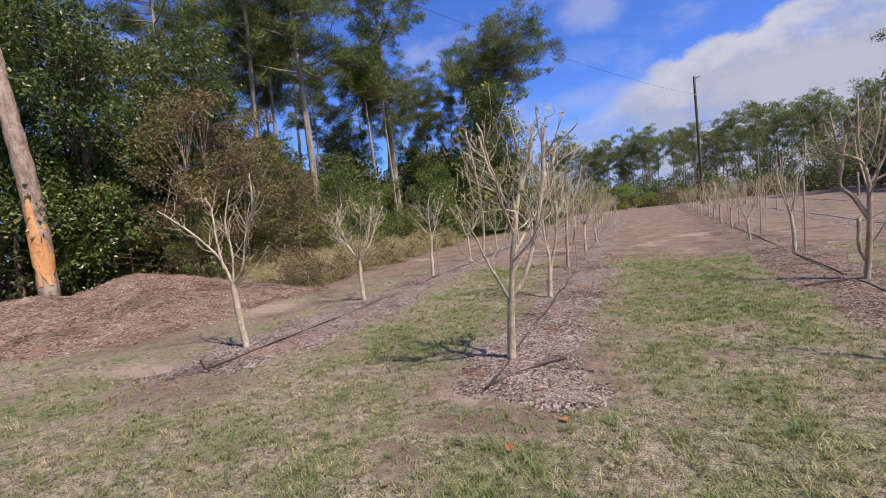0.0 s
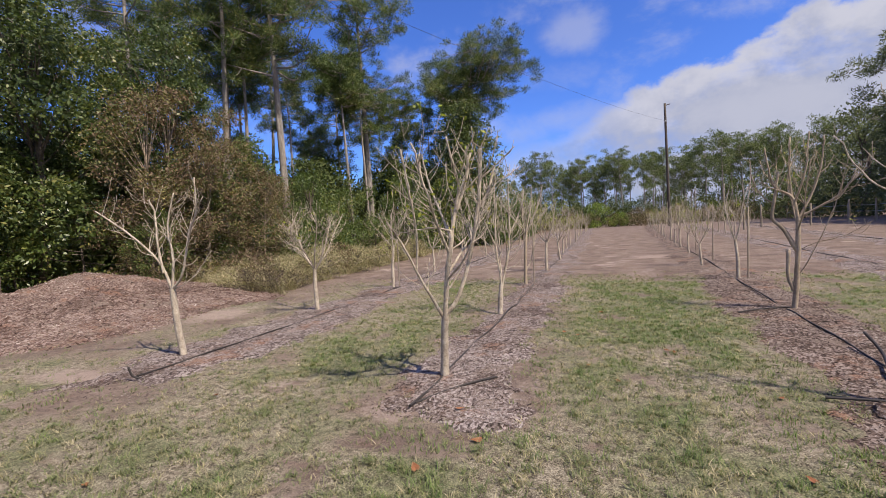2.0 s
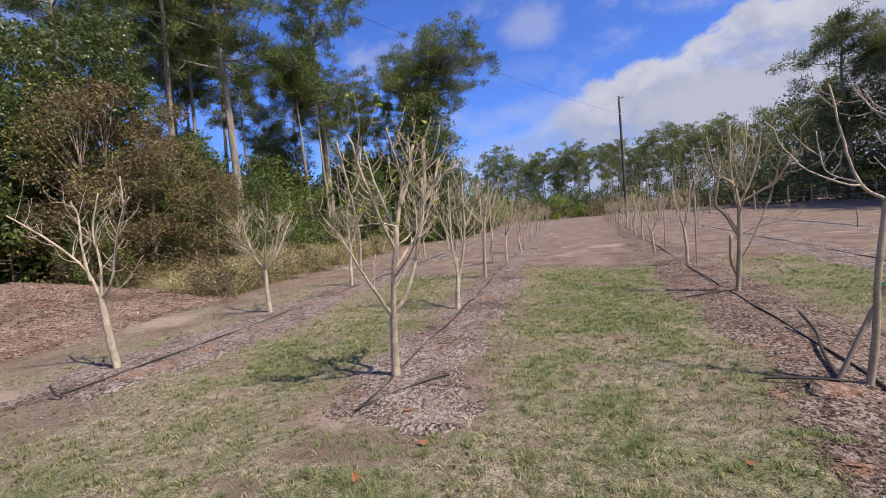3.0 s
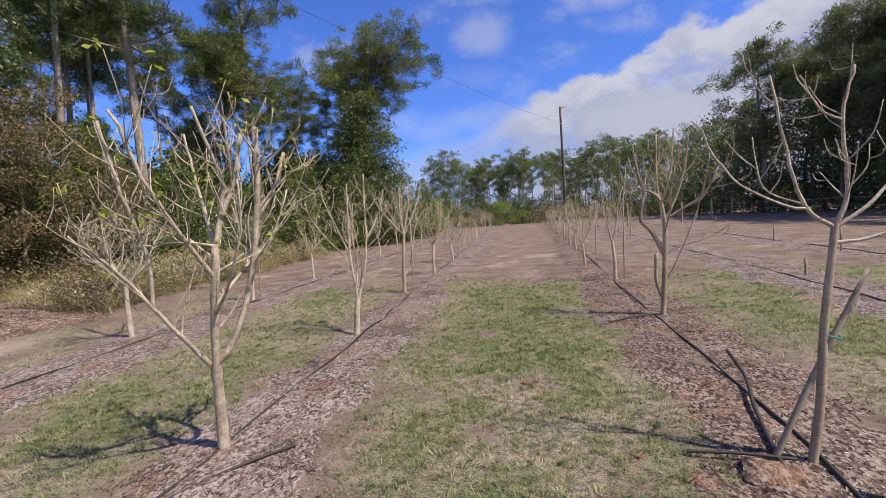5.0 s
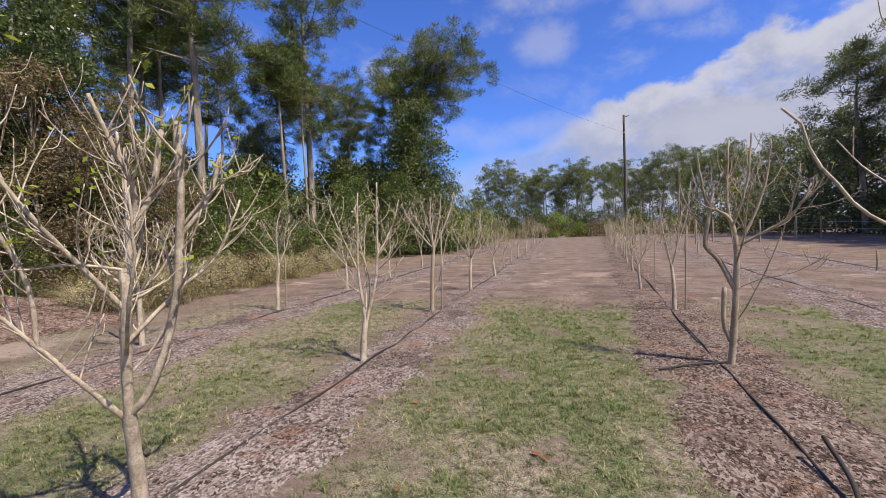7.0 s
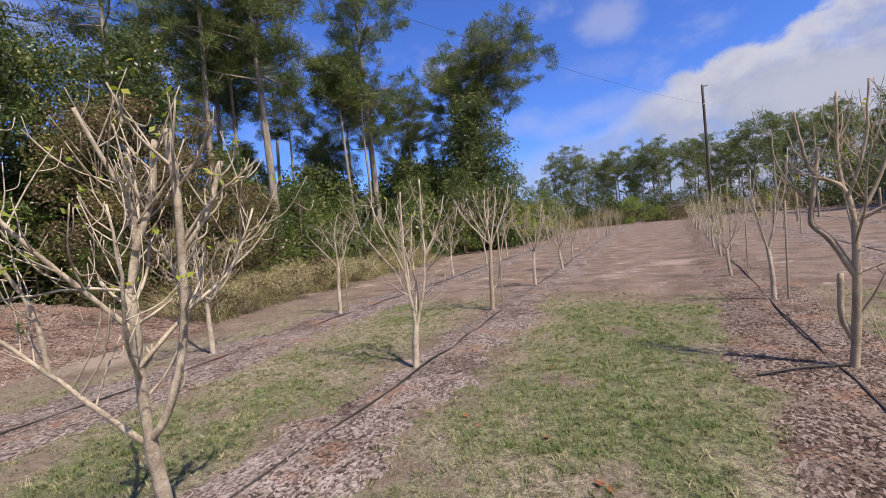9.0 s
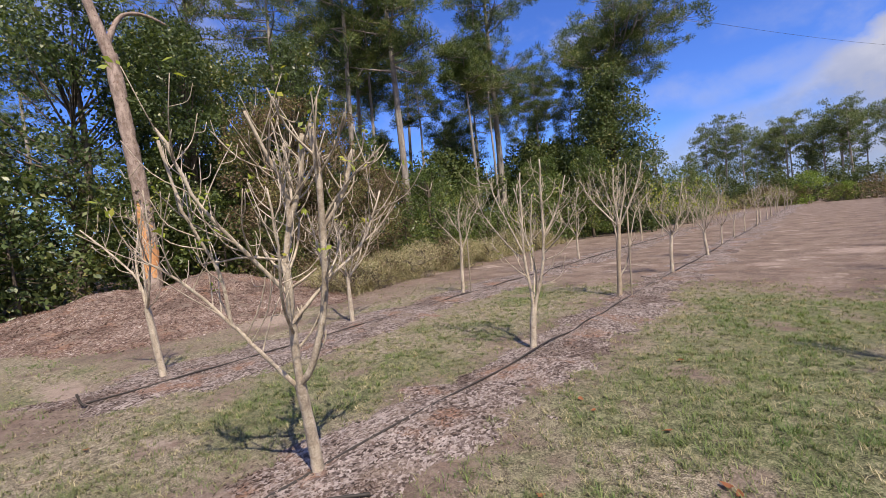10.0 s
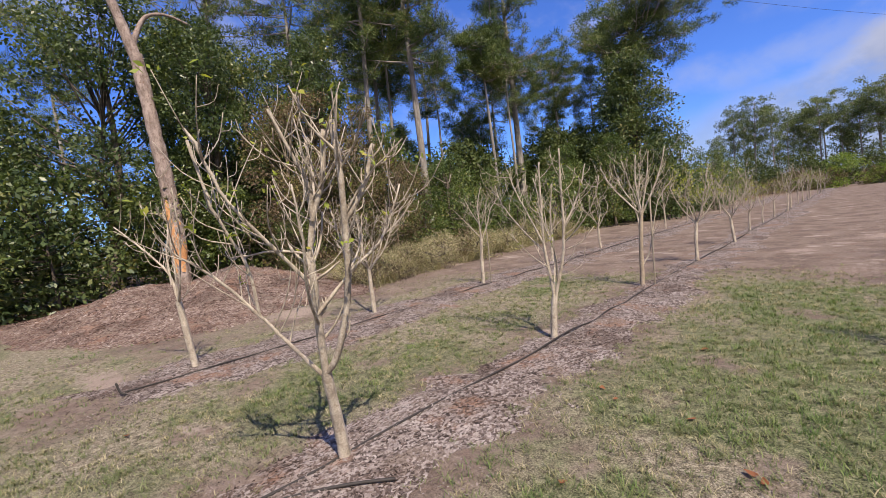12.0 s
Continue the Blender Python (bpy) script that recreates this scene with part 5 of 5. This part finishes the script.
    plant(screen, [(-10 + k * 4.0 + rng.uniform(-1, 1), 84 + rng.uniform(-2, 3), rng.uniform(0.8, 1.15)) for k in range(13)] + [(-18.5, 31.0), (-15.0, 33.5), (-22.0, 25.5), (-24.5, 21.5), (-13.2, 35.0), (-20.5, 29.0), (-10.2, 36.5), (-26.0, 16.0), (-17.0, 27.0), (-23.0, 13.5), (-14.2, 31.5), (-18.2, 35.0), (-11.8, 33.0), (-21.5, 32.0), (-16.0, 24.0), (-12.0, 30.2)], rng, 0.8, 1.1)
    lime = leafy_tree(218, 3.4, 2.4, 0.0, 28, 100, 0.2, M_LIME, M_SHADED, 0.06, "bright yellow-green bush at the field's far edge", "shrub", "shrub", "far shrubs")
    plant(lime, [(1.6, 60.5, 0.9), (4.2, 61.5, 0.6), (-1.2, 62, 0.6)], rng)
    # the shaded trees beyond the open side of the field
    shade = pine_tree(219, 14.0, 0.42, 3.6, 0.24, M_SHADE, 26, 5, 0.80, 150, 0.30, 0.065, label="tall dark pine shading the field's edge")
    plant(shade, [(26.2, 46.0, 1.06), (29.6, 44.0, 0.94), (27.9, 39.5, 0.93), (27.6, 35.0, 0.98), (28.0, 31.0, 1.02), (31.5, 48.0, 0.9), (33.0, 41.0, 1.02), (31.5, 36.0, 1.05), (33.0, 30.0, 1.08), (28.0, 26.0, 1.0), (28.5, 20.0, 1.0), (28.5, 13.0, 1.0)], rng)
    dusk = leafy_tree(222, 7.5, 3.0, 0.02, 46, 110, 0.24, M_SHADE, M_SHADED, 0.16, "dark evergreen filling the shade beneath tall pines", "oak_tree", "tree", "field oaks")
    plant(dusk, [(27.0, 48.0), (28.5, 44.5), (29.5, 41.0), (29.0, 37.0), (29.5, 33.0), (29.0, 28.5), (30.0, 24.0), (30.0, 18.0), (25.5, 53.0), (31.0, 39.0)], rng, 0.85, 1.2)
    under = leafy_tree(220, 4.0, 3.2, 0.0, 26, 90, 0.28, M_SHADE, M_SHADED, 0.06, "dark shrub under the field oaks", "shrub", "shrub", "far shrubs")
    plant(under, [(26.5, 49), (28.5, 44), (30, 40), (31, 33), (32, 27), (24.5, 55), (22.5, 60), (33, 22)], rng, 0.9, 1.2)


woods()


# ---- pole, wire, posts ----
def utility_pole():
    pole = empty("utility_pole", "tall dark wooden utility pole at the field's end", "pole", "", (8.6, 52.0, 0))
    part("pole", Geo().add(*tube(flow([(0, 0, -0.3), (-0.03, 0, 6), (-0.08, 0, 12.9)], 5), 0.16, 0.11, 12)), M_POLE, pole)
    part("bracket", Geo().add(*tube(np.array([(-0.08, 0, 12.6), (0.15, 0, 12.75), (0.42, 0, 12.78)]), 0.05, 0.04, 6)), M_POLE, pole)
    part("insulator", Geo().add(*tube(np.array([(-0.10, -0.1, 11.0), (-0.1, -0.14, 11.0), (-0.1, -0.3, 11.02)]), 0.06, 0.09, 8)), M_STEEL, pole)
    ends = (np.array((8.5, 51.9, 11.1)), np.array((-15.9, -11.6, 8.6)))
    t = np.linspace(0, 1, 40)[:, None]
    line = ends[0] * (1 - t) + ends[1] * t - np.array((0, 0, 1)) * (1.0 * 4 * t * (1 - t))
    tagged(new("overhead_wire", Geo().add(*tube(line, 0.0065, 0.0065, 5, False)).mesh("overhead_wire", M_WIRE)), "thin black overhead wire running from the pole", "wire")


utility_pole()


def post(x, y, h, r=0.05):
    ob = tagged(new("wooden_post", Geo().add(*tube(np.array([(0, 0, -0.1), (0.01, 0, h * 0.5), (0.0, 0.01, h)]), r, r * 0.9, 8)).mesh("wooden_post", M_POST)), "weathered grey wooden post standing in the field", "post", "field posts")
    ob.location = (x, y, 0)


for x, y, h in ((6.6, 36.0, 1.9), (8.9, 38.0, 1.7), (10.2, 34.5, 1.7), (12.0, 37.0, 1.6), (14.5, 36.0, 1.5), (7.4, 44.0, 2.0), (6.3, 10.4, 0.34), (9.25, 13.7, 0.62), (9.7, 17.1, 0.6), (17.5, 38, 1.6), (20, 40, 1.6)):
    post(x, y, h, 0.06 if h > 1 else 0.022)


def stake(x, y, h, r=0.014):
    ob = tagged(new("garden_stake", Geo().add(*tube(np.array([(0, 0, -0.05), (0.015, 0.01, h * 0.5), (0.03, 0.0, h)]), r, r * 0.85, 7)).mesh("garden_stake", M_POST)), "thin wooden stake upright beside an orchard tree", "stake", "tree stakes")
    ob.location = (x, y, 0)


for x, y, h in ((3.28, 10.98, 1.5), (-4.42, 10.55, 1.55), (3.95, 18.6, 2.3), (4.25, 21.5, 2.2), (4.9, 27.4, 2.3), (-1.05, 10.6, 1.5), (5.4, 33.2, 2.2), (3.55, 14.7, 1.6)):
    stake(x, y, h)


def soil_lump(x, y, r, h):
    rng = np.random.default_rng(int(100 * r))
    bm = bmesh.new()
    bmesh.ops.create_icosphere(bm, subdivisions=3, radius=1.0)
    for v in bm.verts:
        k = 1 + 0.28 * noise.noise(v.co * 1.7 + Vector((x, y, 0))) + 0.12 * noise.noise(v.co * 5)
        v.co = Vector((v.co.x * r * k, v.co.y * r * 0.8 * k, max(-0.03, v.co.z * h * k)))
    me = bpy.data.meshes.new("soil_lump")
    bm.to_mesh(me)
    bm.free()
    me.materials.append(M_MULCH_DARK)
    tagged(new("soil_lump", me), "small lump of dark soil and chips beside the hose", "soil").location = (x, y, 0.0)


soil_lump(2.12, 4.22, 0.17, 0.07)
soil_lump(2.30, 3.62, 0.12, 0.07)
post(2.62, 3.95, 0.30, 0.035)


def fence():
    """A wire fence along the shaded edge of the field."""
    base = empty("wire_fence", "sagging wire fence on thin posts before dark oaks", "fence", "", (23.0, 27.0, 0))
    for k in range(7):
        part("post", Geo().add(*tube(np.array([(k * -0.35, k * 5.0, -0.1), (k * -0.35, k * 5.0, 0.7), (k * -0.35, k * 5.0, 1.35)]), 0.045, 0.04, 7)), M_POST, base)
    for z in (0.65, 1.15):
        line = np.array([(-0.35 * q, 5.0 * q, z - 0.05 * math.sin(math.pi * (q % 1))) for q in np.linspace(0, 6, 49)])
        part("wire", Geo().add(*tube(line, 0.012, 0.012, 4, False)), M_STEEL, base)


fence()


# ---- fallen leaves ----
def fallen_leaves():
    rng = np.random.default_rng(40)
    a = np.linspace(0, math.tau, 13)[:-1]
    r = 0.035 * (1 + 0.25 * np.cos(3 * a) + 0.1 * np.cos(5 * a))
    ring = np.stack([r * 1.5 * np.cos(a), r * np.sin(a), 0.006 + 0.018 * np.abs(np.sin(a)) + 0.008 * np.cos(2 * a)], 1)
    V = np.vstack([ring, [(-0.02, 0, 0.006), (0.02, 0, 0.006)]])
    me = bpy.data.meshes.new("fallen_leaf")
    me.from_pydata([tuple(v) for v in V], [], [(i, (i + 1) % 12, 13 if (i < 3 or i >= 9) else 12) for i in range(12)] + [(3, 13, 12), (9, 12, 13)])
    me.materials.append(M_FALLEN)
    known = [(-0.918, 2.905), (0.90, 5.56), (-0.02, 6.11), (1.21, 3.22), (0.96, 5.52), (-0.62, 3.3), (0.35, 4.6), (0.1, 5.0), (1.5, 4.4), (-1.5, 2.4)]
    for x, y in known + [(rng.uniform(-3.5, 2), rng.uniform(1.6, 8)) for _ in range(9)]:
        ob = tagged(new("fallen_leaf", me), "curled orange-brown dead leaf lying on the lawn", "leaf", "fallen leaves")
        s = rng.uniform(0.42, 0.78)
        ob.matrix_world = Matrix.Translation((x, y, lift(x, y) + 0.012)) @ Euler((rng.uniform(-0.3, 0.3), rng.uniform(-0.3, 0.3), rng.uniform(0, 6.28))).to_matrix().to_4x4() @ Matrix.Diagonal((s, s, s, 1))


fallen_leaves()
